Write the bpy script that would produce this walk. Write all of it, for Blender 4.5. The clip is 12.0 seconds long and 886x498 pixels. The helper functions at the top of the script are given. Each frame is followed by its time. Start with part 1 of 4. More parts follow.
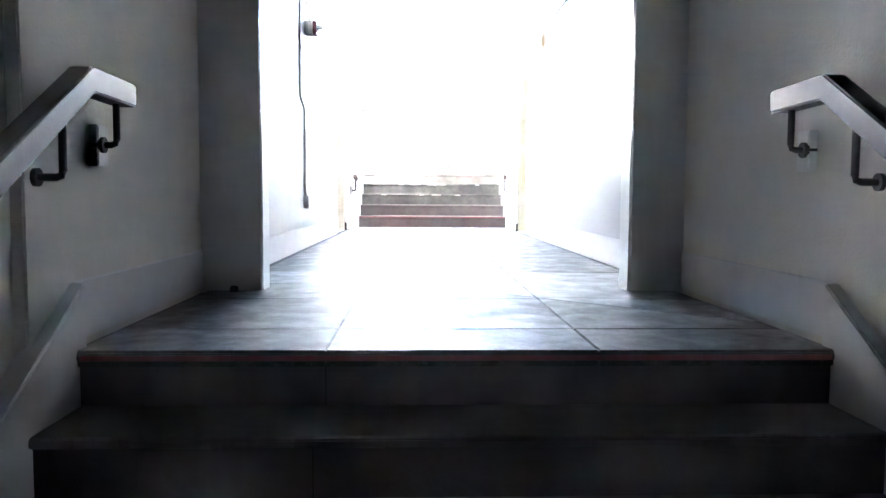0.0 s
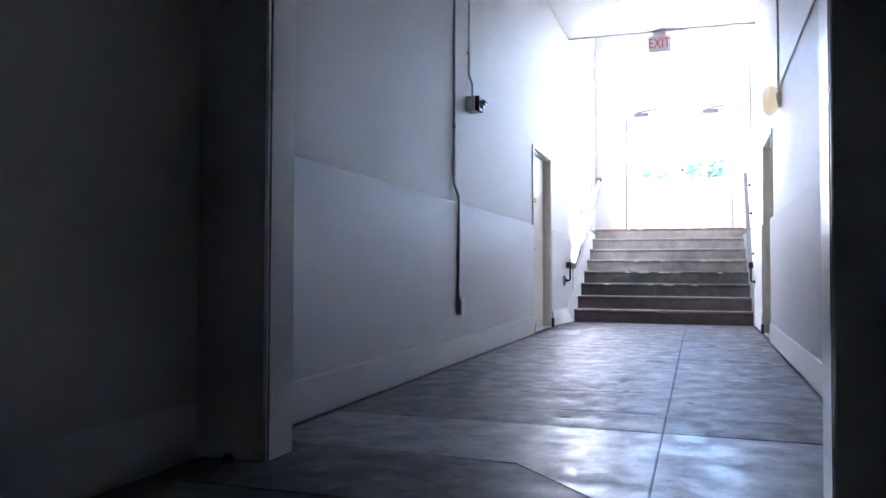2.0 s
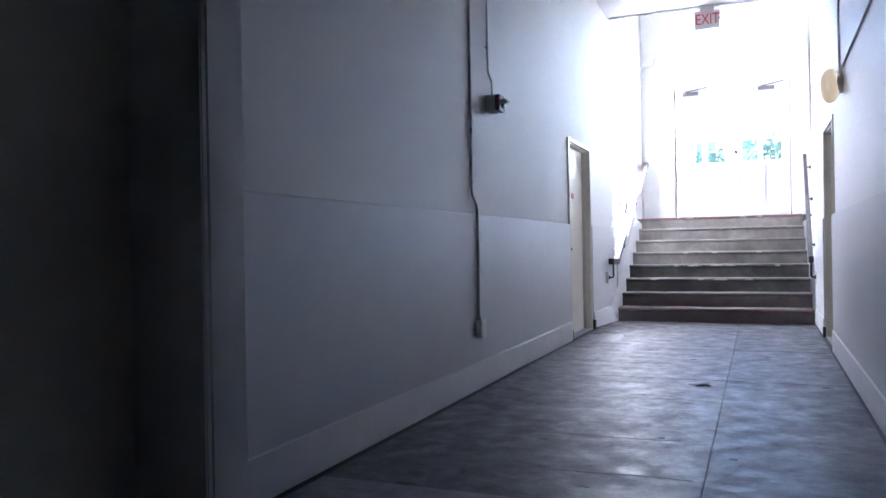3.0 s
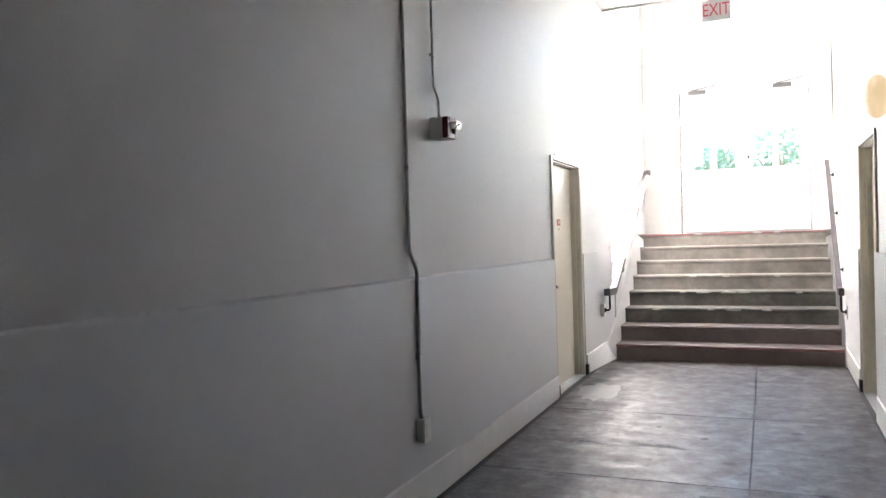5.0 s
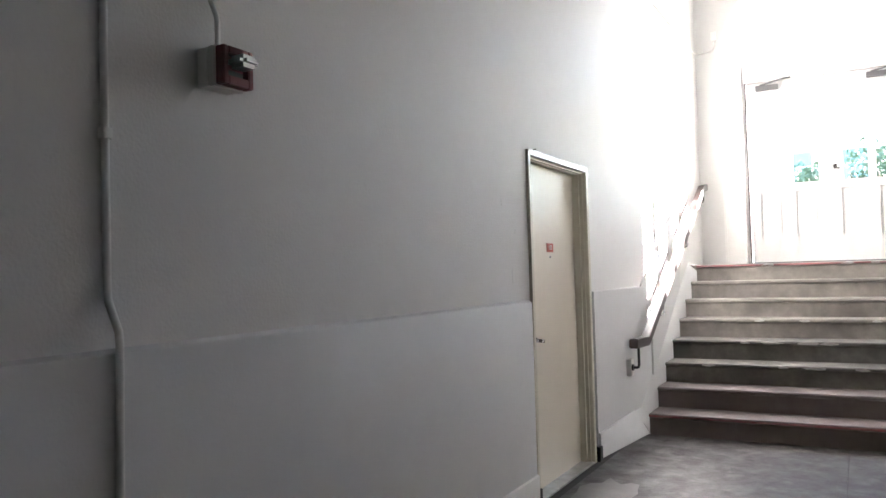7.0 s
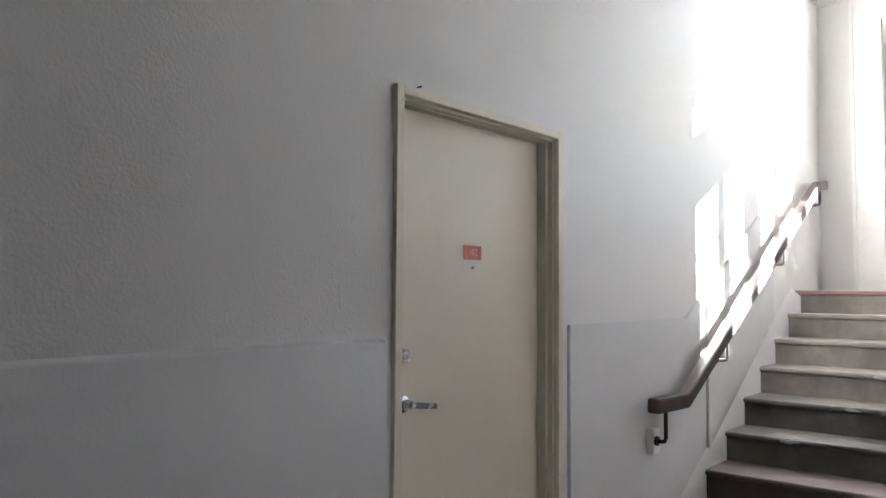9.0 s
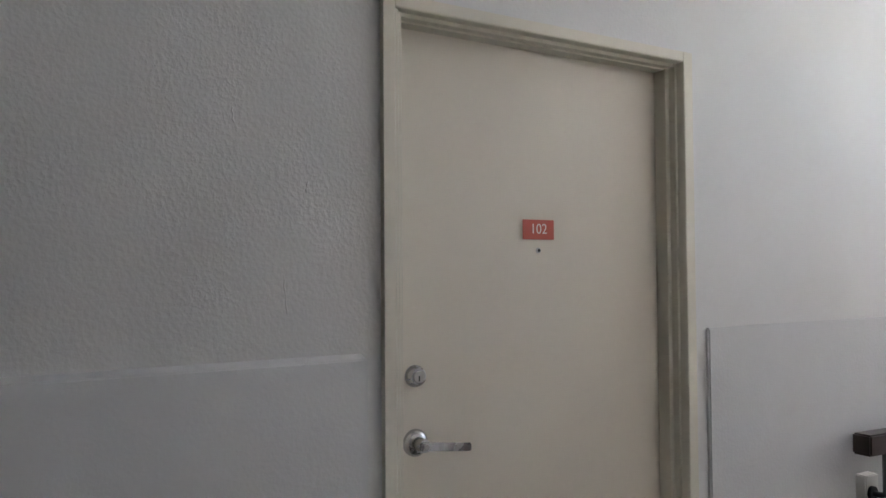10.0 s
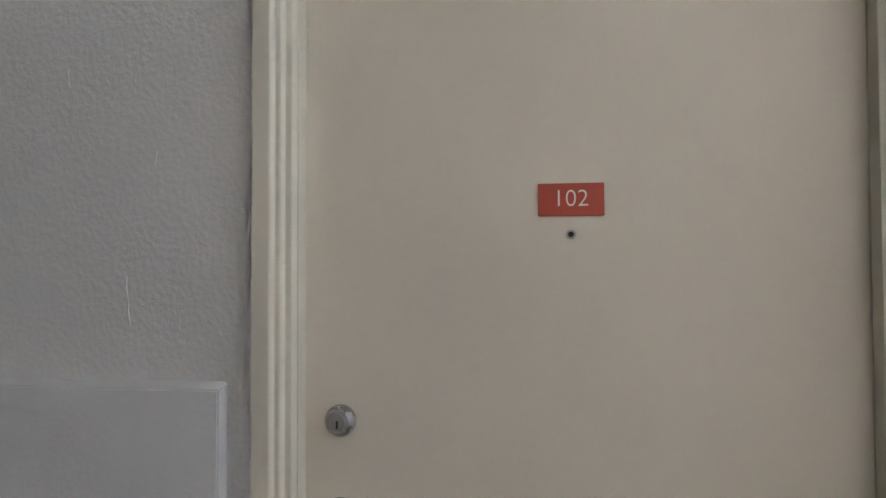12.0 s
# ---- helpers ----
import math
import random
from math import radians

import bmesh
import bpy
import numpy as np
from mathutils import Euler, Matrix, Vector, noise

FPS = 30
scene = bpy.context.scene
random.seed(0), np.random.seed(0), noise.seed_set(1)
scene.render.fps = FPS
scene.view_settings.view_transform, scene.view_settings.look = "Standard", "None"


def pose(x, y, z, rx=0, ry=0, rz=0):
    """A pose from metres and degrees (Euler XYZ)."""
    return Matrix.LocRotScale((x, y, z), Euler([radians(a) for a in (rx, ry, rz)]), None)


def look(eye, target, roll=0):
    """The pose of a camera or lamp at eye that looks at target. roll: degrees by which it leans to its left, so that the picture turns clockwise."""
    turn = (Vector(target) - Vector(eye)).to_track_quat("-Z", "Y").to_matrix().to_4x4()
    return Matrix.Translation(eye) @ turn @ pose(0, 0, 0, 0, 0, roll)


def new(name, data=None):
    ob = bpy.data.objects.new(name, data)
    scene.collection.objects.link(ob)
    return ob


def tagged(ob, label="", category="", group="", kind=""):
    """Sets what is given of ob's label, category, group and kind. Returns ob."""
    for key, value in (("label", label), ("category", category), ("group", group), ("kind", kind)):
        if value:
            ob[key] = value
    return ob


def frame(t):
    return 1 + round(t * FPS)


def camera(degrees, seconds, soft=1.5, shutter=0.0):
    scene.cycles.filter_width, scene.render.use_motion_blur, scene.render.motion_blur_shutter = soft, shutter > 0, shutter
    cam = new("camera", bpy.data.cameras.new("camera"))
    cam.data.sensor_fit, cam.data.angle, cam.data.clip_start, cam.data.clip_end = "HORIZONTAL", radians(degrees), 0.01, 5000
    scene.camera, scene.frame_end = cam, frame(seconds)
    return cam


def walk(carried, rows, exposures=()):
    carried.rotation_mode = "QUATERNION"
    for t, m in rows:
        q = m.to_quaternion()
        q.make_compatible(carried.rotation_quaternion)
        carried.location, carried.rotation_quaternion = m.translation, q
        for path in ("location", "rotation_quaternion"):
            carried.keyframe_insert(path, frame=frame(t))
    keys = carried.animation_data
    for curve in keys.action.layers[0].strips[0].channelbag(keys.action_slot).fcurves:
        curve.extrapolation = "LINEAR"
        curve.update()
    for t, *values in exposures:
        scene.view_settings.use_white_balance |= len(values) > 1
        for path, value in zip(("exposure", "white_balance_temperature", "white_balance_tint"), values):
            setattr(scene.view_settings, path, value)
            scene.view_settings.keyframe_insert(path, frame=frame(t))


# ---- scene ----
cam = camera(59.9, 12.0)
PATH = [
    (0, (0.787, 1.291, 0.465), (0.855, 3.286, 0.331), 0.3),
    (0.5, (1.078, 1.665, 0.484), (0.904, 3.654, 0.354), 0.6),
    (1, (1.283, 2.027, 0.513), (0.965, 4.001, 0.474), 0.6),
    (1.5, (1.443, 2.349, 0.589), (0.885, 4.269, 0.639), 1.2),
    (2, (1.489, 2.675, 0.682), (0.861, 4.573, 0.74), 0.2),
    (2.5, (1.55, 2.957, 0.828), (0.894, 4.845, 0.895), -0.3),
    (3, (1.566, 3.224, 0.969), (0.807, 5.074, 0.968), -1.0),
    (5, (1.458, 4.573, 1.394), (0.683, 6.417, 1.37), -1.7),
    (5.5, (1.413, 5.128, 1.38), (0.573, 6.943, 1.381), -1.8),
    (6, (1.399, 5.702, 1.393), (0.566, 7.52, 1.429), -1.6),
    (6.5, (1.414, 6.279, 1.397), (0.462, 8.037, 1.433), -1.1),
    (7, (1.488, 6.831, 1.381), (0.53, 8.585, 1.442), -1.6),
    (9, (1.619, 9.124, 1.373), (0.333, 10.652, 1.478), 0.4),
    (9.5, (1.593, 9.691, 1.424), (0.085, 10.999, 1.557), 1.4),
    (10, (1.462, 10.218, 1.405), (-0.25, 11.25, 1.462), -0.4),
    (10.5, (1.337, 10.66, 1.423), (-0.506, 11.436, 1.467), -0.8),
    (11, (1.243, 11.022, 1.444), (-0.703, 11.477, 1.369), 0.6),
    (11.5, (1.102, 11.281, 1.465), (-0.882, 11.522, 1.387), 0.7),
    (12, (1.04, 11.614, 1.397), (-0.934, 11.297, 1.458), -0.2),
]
walk(cam, [(t, look(eye, target, roll)) for t, eye, target, roll in PATH],
     ((0.0, 9.0, 5700, 18), (0.5, 7.8, 5350, 20), (1.0, 7.1, 5250, 23), (1.5, 6.7, 5200, 23), (2.0, 6.3, 5200, 23), (2.5, 6.05, 5200, 23), (3.0, 6.0, 5200, 23),
      (5.0, 6.4, 6350, 19), (6.0, 6.1, 6300, 18), (6.5, 5.95, 6300, 18), (9.0, 5.25, 6100, 17), (9.5, 5.17, 6100, 17), (11.0, 5.4, 6150, 17), (12.0, 5.4, 6200, 17)))

# ---- world, sun, exposure ----
SUN_AZ, SUN_EL = 36.0, 22.0          # degrees from +y towards +x; above the horizon
world = bpy.data.worlds.new("world")
scene.world = world
world.use_nodes = True
wn = world.node_tree.nodes
sky = wn.new("ShaderNodeTexSky")
sky.sky_type = "NISHITA"
sky.sun_disc = False
sky.dust_density = 0.3
sky.air_density = 1.0
sky.sun_elevation = radians(SUN_EL)
sky.sun_rotation = radians(SUN_AZ)
world.node_tree.links.new(sky.outputs[0], wn["Background"].inputs[0])
wn["Background"].inputs[1].default_value = 0.045

sun_dir = Vector((math.sin(radians(SUN_AZ)) * math.cos(radians(SUN_EL)),
                  math.cos(radians(SUN_AZ)) * math.cos(radians(SUN_EL)), math.sin(radians(SUN_EL))))
sun_data = bpy.data.lights.new("sun", "SUN")
sun_data.energy, sun_data.angle, sun_data.color = 5.0, radians(0.5), (1.0, 0.95, 0.87)
sun = new("sun", sun_data)
sun.matrix_world = look(sun_dir * 60, (0, 0, 0))

# ---- plan ----
XW = -0.252            # plaster of the west wall
Y_PORT0, Y_PORT1 = 5.11, 5.29
Y_EDGE = 3.604         # nosing of the lower flight
Y_FLIGHT = 13.215      # first nosing of the upper flight
RISE, RUN = 0.173, 0.325
Y_HALL = 13.6          # the corridor's ceiling ends here
Y_END = 16.7           # inner face of the end wall
Z_TOP = 8 * RISE
Z_CEIL, Z_HALL = 4.0, 5.3


def xe(y):
    """The plaster of the east wall, which runs slightly askew and widens beside the steps."""
    return 2.15 + 0.009 * (y - Y_PORT1) + 0.035 * max(0.0, y - 13.2)


# ---- materials ----
def mat(name, base, rough=0.6, metal=0.0, grain=None, stain=None, bump=None, spec=0.5, rough_var=0.0, span=(0.32, 0.72)):
    """grain and stain: (scale, colour, amount); bump: (scale, strength, distance)."""
    m = bpy.data.materials.new(name)
    m.use_nodes = True
    nt = m.node_tree
    b = nt.nodes["Principled BSDF"]
    b.inputs["Base Color"].default_value = (*base, 1)
    b.inputs["Roughness"].default_value = rough
    b.inputs["Metallic"].default_value = metal
    b.inputs["Specular IOR Level"].default_value = spec
    tc = nt.nodes.new("ShaderNodeTexCoord")
    geo = nt.nodes.new("ShaderNodeNewGeometry")
    last = None
    for which in (grain, stain):
        if not which:
            continue
        scale, colour, amount = which
        n = nt.nodes.new("ShaderNodeTexNoise")
        n.inputs["Scale"].default_value = scale
        n.inputs["Detail"].default_value = 6
        n.inputs["Roughness"].default_value = 0.6
        nt.links.new(geo.outputs["Position"], n.inputs["Vector"])
        r = nt.nodes.new("ShaderNodeMapRange")
        r.inputs[1].default_value, r.inputs[2].default_value = span
        r.inputs[3].default_value, r.inputs[4].default_value = 0.0, amount
        nt.links.new(n.outputs[0], r.inputs[0])
        mix = nt.nodes.new("ShaderNodeMix")
        mix.data_type = "RGBA"
        mix.inputs[6].default_value = (*base, 1)
        mix.inputs[7].default_value = (*colour, 1)
        if last:
            nt.links.new(last, mix.inputs[6])
        nt.links.new(r.outputs[0], mix.inputs[0])
        last = mix.outputs[2]
        if rough_var and which is stain:
            rr = nt.nodes.new("ShaderNodeMapRange")
            rr.inputs[1].default_value, rr.inputs[2].default_value = 0.3, 0.7
            rr.inputs[3].default_value, rr.inputs[4].default_value = rough - rough_var, rough + rough_var
            nt.links.new(n.outputs[0], rr.inputs[0])
            nt.links.new(rr.outputs[0], b.inputs["Roughness"])
    if last:
        nt.links.new(last, b.inputs["Base Color"])
    if bump:
        n = nt.nodes.new("ShaderNodeTexNoise")
        n.inputs["Scale"].default_value = bump[0]
        n.inputs["Detail"].default_value = 4
        nt.links.new(geo.outputs["Position"], n.inputs["Vector"])
        bp = nt.nodes.new("ShaderNodeBump")
        bp.inputs["Strength"].default_value = bump[1]
        bp.inputs["Distance"].default_value = bump[2]
        nt.links.new(n.outputs[0], bp.inputs["Height"])
        nt.links.new(bp.outputs[0], b.inputs["Normal"])
    return m


PLASTER = mat("wall paint", (0.67, 0.665, 0.652), 0.55, grain=(6, (0.645, 0.64, 0.625), 0.8), stain=(0.9, (0.60, 0.594, 0.58), 0.6), bump=(92, 0.36, 0.006))
SMOOTH = mat("smooth wall paint", (0.67, 0.665, 0.652), 0.55, grain=(4, (0.645, 0.64, 0.625), 0.8), stain=(0.9, (0.61, 0.604, 0.59), 0.5), bump=(30, 0.12, 0.005))
DADO = mat("dado paint", (0.60, 0.602, 0.60), 0.55, grain=(7, (0.575, 0.577, 0.575), 0.8), stain=(1.3, (0.545, 0.543, 0.54), 0.5), bump=(92, 0.2, 0.006))
LOBBYW = mat("old cream wall paint", (0.76, 0.73, 0.65), 0.66, grain=(6, (0.68, 0.65, 0.57), 0.8), stain=(0.9, (0.62, 0.59, 0.51), 0.6), bump=(75, 0.4, 0.006))
TRIMW = mat("trim paint", (0.76, 0.755, 0.74), 0.4, grain=(9, (0.68, 0.675, 0.65), 0.7), stain=(3, (0.6, 0.59, 0.56), 0.35), bump=(30, 0.1, 0.006))
LOBBYC = mat("old cream ceiling paint", (0.72, 0.70, 0.65), 0.7, grain=(4, (0.66, 0.64, 0.59), 0.7), bump=(60, 0.2, 0.01))
PORTAL = mat("glossy jamb paint", (0.78, 0.775, 0.76), 0.28, grain=(9, (0.68, 0.675, 0.65), 0.7), stain=(2, (0.62, 0.61, 0.59), 0.4), bump=(40, 0.12, 0.004))
CEIL = mat("ceiling paint", (0.8, 0.8, 0.79), 0.7, grain=(4, (0.76, 0.76, 0.75), 0.7), bump=(60, 0.2, 0.01))
def concrete(name, dark, mid, pale, rough, spec, ripple):
    """Trowelled, sealed and worn concrete: clouds, scuffs and fine grit, with an uneven sheen."""
    m = bpy.data.materials.new(name)
    m.use_nodes = True
    nt = m.node_tree
    b = nt.nodes["Principled BSDF"]
    b.inputs["Specular IOR Level"].default_value = spec
    geo = nt.nodes.new("ShaderNodeNewGeometry")

    def cloud(scale, detail, lo, hi, a, z, distort=0.0):
        n = nt.nodes.new("ShaderNodeTexNoise")
        n.inputs["Scale"].default_value, n.inputs["Detail"].default_value = scale, detail
        n.inputs["Roughness"].default_value, n.inputs["Distortion"].default_value = 0.62, distort
        nt.links.new(geo.outputs["Position"], n.inputs["Vector"])
        q = nt.nodes.new("ShaderNodeMapRange")
        q.inputs[1].default_value, q.inputs[2].default_value, q.inputs[3].default_value, q.inputs[4].default_value = lo, hi, a, z
        nt.links.new(n.outputs[0], q.inputs[0])
        return n.outputs[0], q.outputs[0]

    def blend(factor, a, colour):
        x = nt.nodes.new("ShaderNodeMix")
        x.data_type = "RGBA"
        nt.links.new(factor, x.inputs[0])
        if isinstance(a, tuple):
            x.inputs[6].default_value = (*a, 1)
        else:
            nt.links.new(a, x.inputs[6])
        x.inputs[7].default_value = (*colour, 1)
        return x.outputs[2]
    big = cloud(1.6, 7, 0.36, 0.62, 0.0, 1.0, 0.15)
    scuff = cloud(6.5, 9, 0.52, 0.7, 0.0, 0.7, 0.25)
    dirt = cloud(10.0, 8, 0.54, 0.7, 0.0, 0.8, 0.1)
    grit = cloud(70, 3, 0.55, 0.7, 0.0, 0.5)
    c = blend(big[1], mid, dark)
    c = blend(scuff[1], c, pale)
    c = blend(dirt[1], c, tuple(v * 0.55 for v in dark))
    c = blend(grit[1], c, pale)
    nt.links.new(c, b.inputs["Base Color"])
    sheen = cloud(6.0, 7, 0.34, 0.66, rough - 0.12, rough + 0.16, 0.2)
    nt.links.new(sheen[1], b.inputs["Roughness"])
    fine = cloud(13.0, 4, 0, 1, 0, 1, 0.15)
    grain = cloud(90, 2, 0, 1, 0, 1)
    last = None
    for height, strength, far in ((fine[0], ripple, 0.006), (grain[0], 0.12, 0.002)):
        bp = nt.nodes.new("ShaderNodeBump")
        bp.inputs["Strength"].default_value, bp.inputs["Distance"].default_value = strength, far
        nt.links.new(height, bp.inputs["Height"])
        if last:
            nt.links.new(last, bp.inputs["Normal"])
        last = bp.outputs[0]
    nt.links.new(last, b.inputs["Normal"])
    return m


FLOOR = concrete("sealed concrete", (0.052, 0.048, 0.046), (0.088, 0.082, 0.078), (0.15, 0.14, 0.133), 0.48, 0.15, 0.4)
FLOORP = concrete("newer smooth concrete", (0.10, 0.098, 0.098), (0.13, 0.127, 0.127), (0.175, 0.172, 0.169), 0.4, 0.3, 0.3)
JOINT = mat("dark joint", (0.03, 0.03, 0.03), 0.8, grain=(30, (0.06, 0.055, 0.05), 0.6))
STEP = mat("worn step concrete", (0.26, 0.243, 0.215), 0.66, grain=(11, (0.18, 0.167, 0.147), 0.75), stain=(3, (0.11, 0.10, 0.09), 0.85), bump=(22, 0.25, 0.007), span=(0.36, 0.68))
# Lower flight: a darker copy of STEP, with the unlit stair's shade in its colour.
STEPL = mat("worn step concrete with shade darkened in", (0.085, 0.079, 0.076), 0.66, grain=(9, (0.05, 0.046, 0.044), 0.8), stain=(2.6, (0.13, 0.12, 0.113), 0.6), bump=(22, 0.25, 0.007))
# Lowest four upper steps: old paint and stains, plus light falloff in the colour.
STEPD = mat("step concrete with old red-brown paint and light falloff", (0.12, 0.092, 0.09), 0.6, grain=(9, (0.075, 0.058, 0.057), 0.8), stain=(3, (0.17, 0.148, 0.138), 0.6), bump=(22, 0.2, 0.006))
STEPM = mat("stained step concrete with light falloff darkened in", (0.15, 0.142, 0.126), 0.66, grain=(10, (0.09, 0.087, 0.078), 0.8), stain=(2.4, (0.055, 0.056, 0.05), 0.9), bump=(22, 0.25, 0.007), span=(0.38, 0.64))
nt = STEP.node_tree
bs = nt.nodes["Principled BSDF"]
src = bs.inputs["Base Color"].links[0].from_socket
oi = nt.nodes.new("ShaderNodeObjectInfo")
rm = nt.nodes.new("ShaderNodeMapRange")
rm.inputs[3].default_value, rm.inputs[4].default_value = 0.85, 1.1
nt.links.new(oi.outputs["Random"], rm.inputs[0])
vm = nt.nodes.new("ShaderNodeVectorMath")
vm.operation = "SCALE"
nt.links.new(src, vm.inputs[0])
nt.links.new(rm.outputs[0], vm.inputs["Scale"])
nt.links.new(vm.outputs[0], bs.inputs["Base Color"])
CREAM = mat("cream enamel", (0.71, 0.655, 0.555), 0.36, grain=(5, (0.68, 0.63, 0.53), 0.7), stain=(1.6, (0.66, 0.61, 0.515), 0.5), bump=(120, 0.05, 0.003))
FRAME = mat("cream frame enamel", (0.75, 0.71, 0.61), 0.24, grain=(9, (0.66, 0.62, 0.52), 0.6), stain=(3, (0.62, 0.58, 0.48), 0.4), bump=(60, 0.06, 0.003))
RAIL = mat("dark brown rail paint", (0.055, 0.04, 0.038), 0.42, grain=(30, (0.035, 0.026, 0.024), 0.7), stain=(7, (0.1, 0.075, 0.07), 0.5), bump=(45, 0.12, 0.003), spec=0.36)
BLACK = mat("black iron", (0.012, 0.012, 0.013), 0.45, grain=(40, (0.03, 0.03, 0.03), 0.5))
RUBBER = mat("black rubber base", (0.015, 0.015, 0.016), 0.6, grain=(30, (0.03, 0.03, 0.03), 0.5))
CHROME = mat("satin chrome", (0.46, 0.46, 0.47), 0.24, 1.0, stain=(20, (0.5, 0.5, 0.5), 0.5), rough_var=0.08)
# Grey for the shade lines drawn in the double door's reveal.
STRIP = mat("grey reveal shade", (0.2, 0.2, 0.2), 0.6, grain=(30, (0.12, 0.12, 0.12), 0.6))
STEEL = mat("aluminium threshold", (0.55, 0.55, 0.55), 0.4, 1.0, stain=(14, (0.35, 0.34, 0.33), 0.6), rough_var=0.1)
RED = mat("red door sign", (0.50, 0.085, 0.05), 0.5, grain=(25, (0.45, 0.075, 0.045), 0.6))
REDA = mat("red alarm plastic", (0.11, 0.008, 0.014), 0.35, grain=(25, (0.11, 0.007, 0.011), 0.6))
WHITEP = mat("white plastic", (0.78, 0.77, 0.74), 0.4, grain=(20, (0.7, 0.69, 0.66), 0.6))
LETTER = mat("white letters", (0.85, 0.83, 0.8), 0.5)
# White sign plastic greyed: the backlit housing's shade is in this colour.
SIGN = mat("white sign plastic with backlit shade", (0.5, 0.5, 0.53), 0.5, grain=(20, (0.44, 0.44, 0.47), 0.6))
REDL = mat("red letters", (0.42, 0.035, 0.045), 0.5)
rb = REDL.node_tree.nodes["Principled BSDF"]
rb.inputs["Emission Color"].default_value = (1.0, 0.12, 0.1, 1)
rb.inputs["Emission Strength"].default_value = 0.002
DARK = mat("dark metal", (0.04, 0.038, 0.036), 0.4, 0.6)
CLOSER = mat("grey closer enamel", (0.13, 0.13, 0.135), 0.45, 0.2, grain=(20, (0.1, 0.1, 0.1), 0.6))
DOORW = mat("white door enamel", (0.62, 0.615, 0.61), 0.35, grain=(8, (0.57, 0.565, 0.56), 0.7), bump=(40, 0.06, 0.003))
CHIP = mat("bare pale chips", (0.5, 0.48, 0.45), 0.7, grain=(40, (0.36, 0.34, 0.31), 0.8))
STAIN = mat("pale dried stain", (0.135, 0.128, 0.12), 0.5, grain=(7, (0.09, 0.085, 0.08), 1.0), bump=(30, 0.15, 0.004))
REDPAINT = mat("worn red paint", (0.30, 0.05, 0.06), 0.55, grain=(24, (0.2, 0.10, 0.10), 0.7), stain=(6, (0.2, 0.15, 0.14), 0.6))
PAVING = mat("outdoor paving", (0.34, 0.33, 0.31), 0.8, grain=(12, (0.28, 0.27, 0.26), 0.7), stain=(0.8, (0.25, 0.24, 0.22), 0.6))
LEAF = mat("leaves", (0.05, 0.095, 0.05), 0.5, grain=(3, (0.075, 0.12, 0.07), 0.9))
BARK = mat("bark", (0.12, 0.09, 0.07), 0.85, grain=(18, (0.07, 0.055, 0.04), 0.8), bump=(20, 0.5, 0.02))
RENDER = mat("pale render", (0.62, 0.6, 0.56), 0.8, grain=(3, (0.56, 0.54, 0.5), 0.7), stain=(0.5, (0.5, 0.48, 0.45), 0.5))
TEAL = mat("blue-tinted window glass", (0.09, 0.2, 0.23), 0.15, grain=(6, (0.08, 0.18, 0.21), 0.7))

GLASS = bpy.data.materials.new("window glass")
GLASS.use_nodes = True
gt = GLASS.node_tree
gt.nodes.remove(gt.nodes["Principled BSDF"])
clear = gt.nodes.new("ShaderNodeBsdfTransparent")
clear.inputs[0].default_value = (0.93, 0.96, 0.95, 1)
gloss = gt.nodes.new("ShaderNodeBsdfGlossy")
gloss.inputs["Roughness"].default_value = 0.03
fres = gt.nodes.new("ShaderNodeFresnel")
fres.inputs["IOR"].default_value = 1.45
gmix = gt.nodes.new("ShaderNodeMixShader")
gt.links.new(fres.outputs[0], gmix.inputs[0])
gt.links.new(clear.outputs[0], gmix.inputs[1])
gt.links.new(gloss.outputs[0], gmix.inputs[2])
gt.links.new(gmix.outputs[0], gt.nodes["Material Output"].inputs[0])
LENS = bpy.data.materials.new("clear strobe lens")
LENS.use_nodes = True
lb = LENS.node_tree.nodes["Principled BSDF"]
lb.inputs["Base Color"].default_value = (0.9, 0.92, 0.92, 1)
lb.inputs["Roughness"].default_value = 0.1
lb.inputs["Metallic"].default_value = 0.55
lb.inputs["Transmission Weight"].default_value = 0.1
LAMPG = bpy.data.materials.new("frosted lamp glass")
LAMPG.use_nodes = True
ob_ = LAMPG.node_tree.nodes["Principled BSDF"]
ob_.inputs["Base Color"].default_value = (0.74, 0.69, 0.58, 1)
ob_.inputs["Roughness"].default_value = 0.35
ob_.inputs["Emission Color"].default_value = (1.0, 0.78, 0.42, 1)
ob_.inputs["Emission Strength"].default_value = 0.009


# ---- mesh helpers ----
def box(bm, x0, x1, y0, y1, z0, z1):
    v = [bm.verts.new((x, y, z)) for z in (z0, z1) for x, y in ((x0, y0), (x1, y0), (x1, y1), (x0, y1))]
    for f in ((3, 2, 1, 0), (4, 5, 6, 7), (0, 1, 5, 4), (1, 2, 6, 5), (2, 3, 7, 6), (3, 0, 4, 7)):
        bm.faces.new([v[i] for i in f])
    return v


def prism(bm, pts, axis, a0, a1):
    """Extrudes a polygon along an axis. pts: the two other coordinates, in order (y, z), (x, z) or (x, y)."""
    def place(p, a):
        return {"x": (a, p[0], p[1]), "y": (p[0], a, p[1]), "z": (p[0], p[1], a)}[axis]
    lo = [bm.verts.new(place(p, a0)) for p in pts]
    hi = [bm.verts.new(place(p, a1)) for p in pts]
    n = len(pts)
    bm.faces.new(lo[::-1])
    bm.faces.new(hi)
    for i in range(n):
        bm.faces.new((lo[i], lo[(i + 1) % n], hi[(i + 1) % n], hi[i]))
    return lo + hi


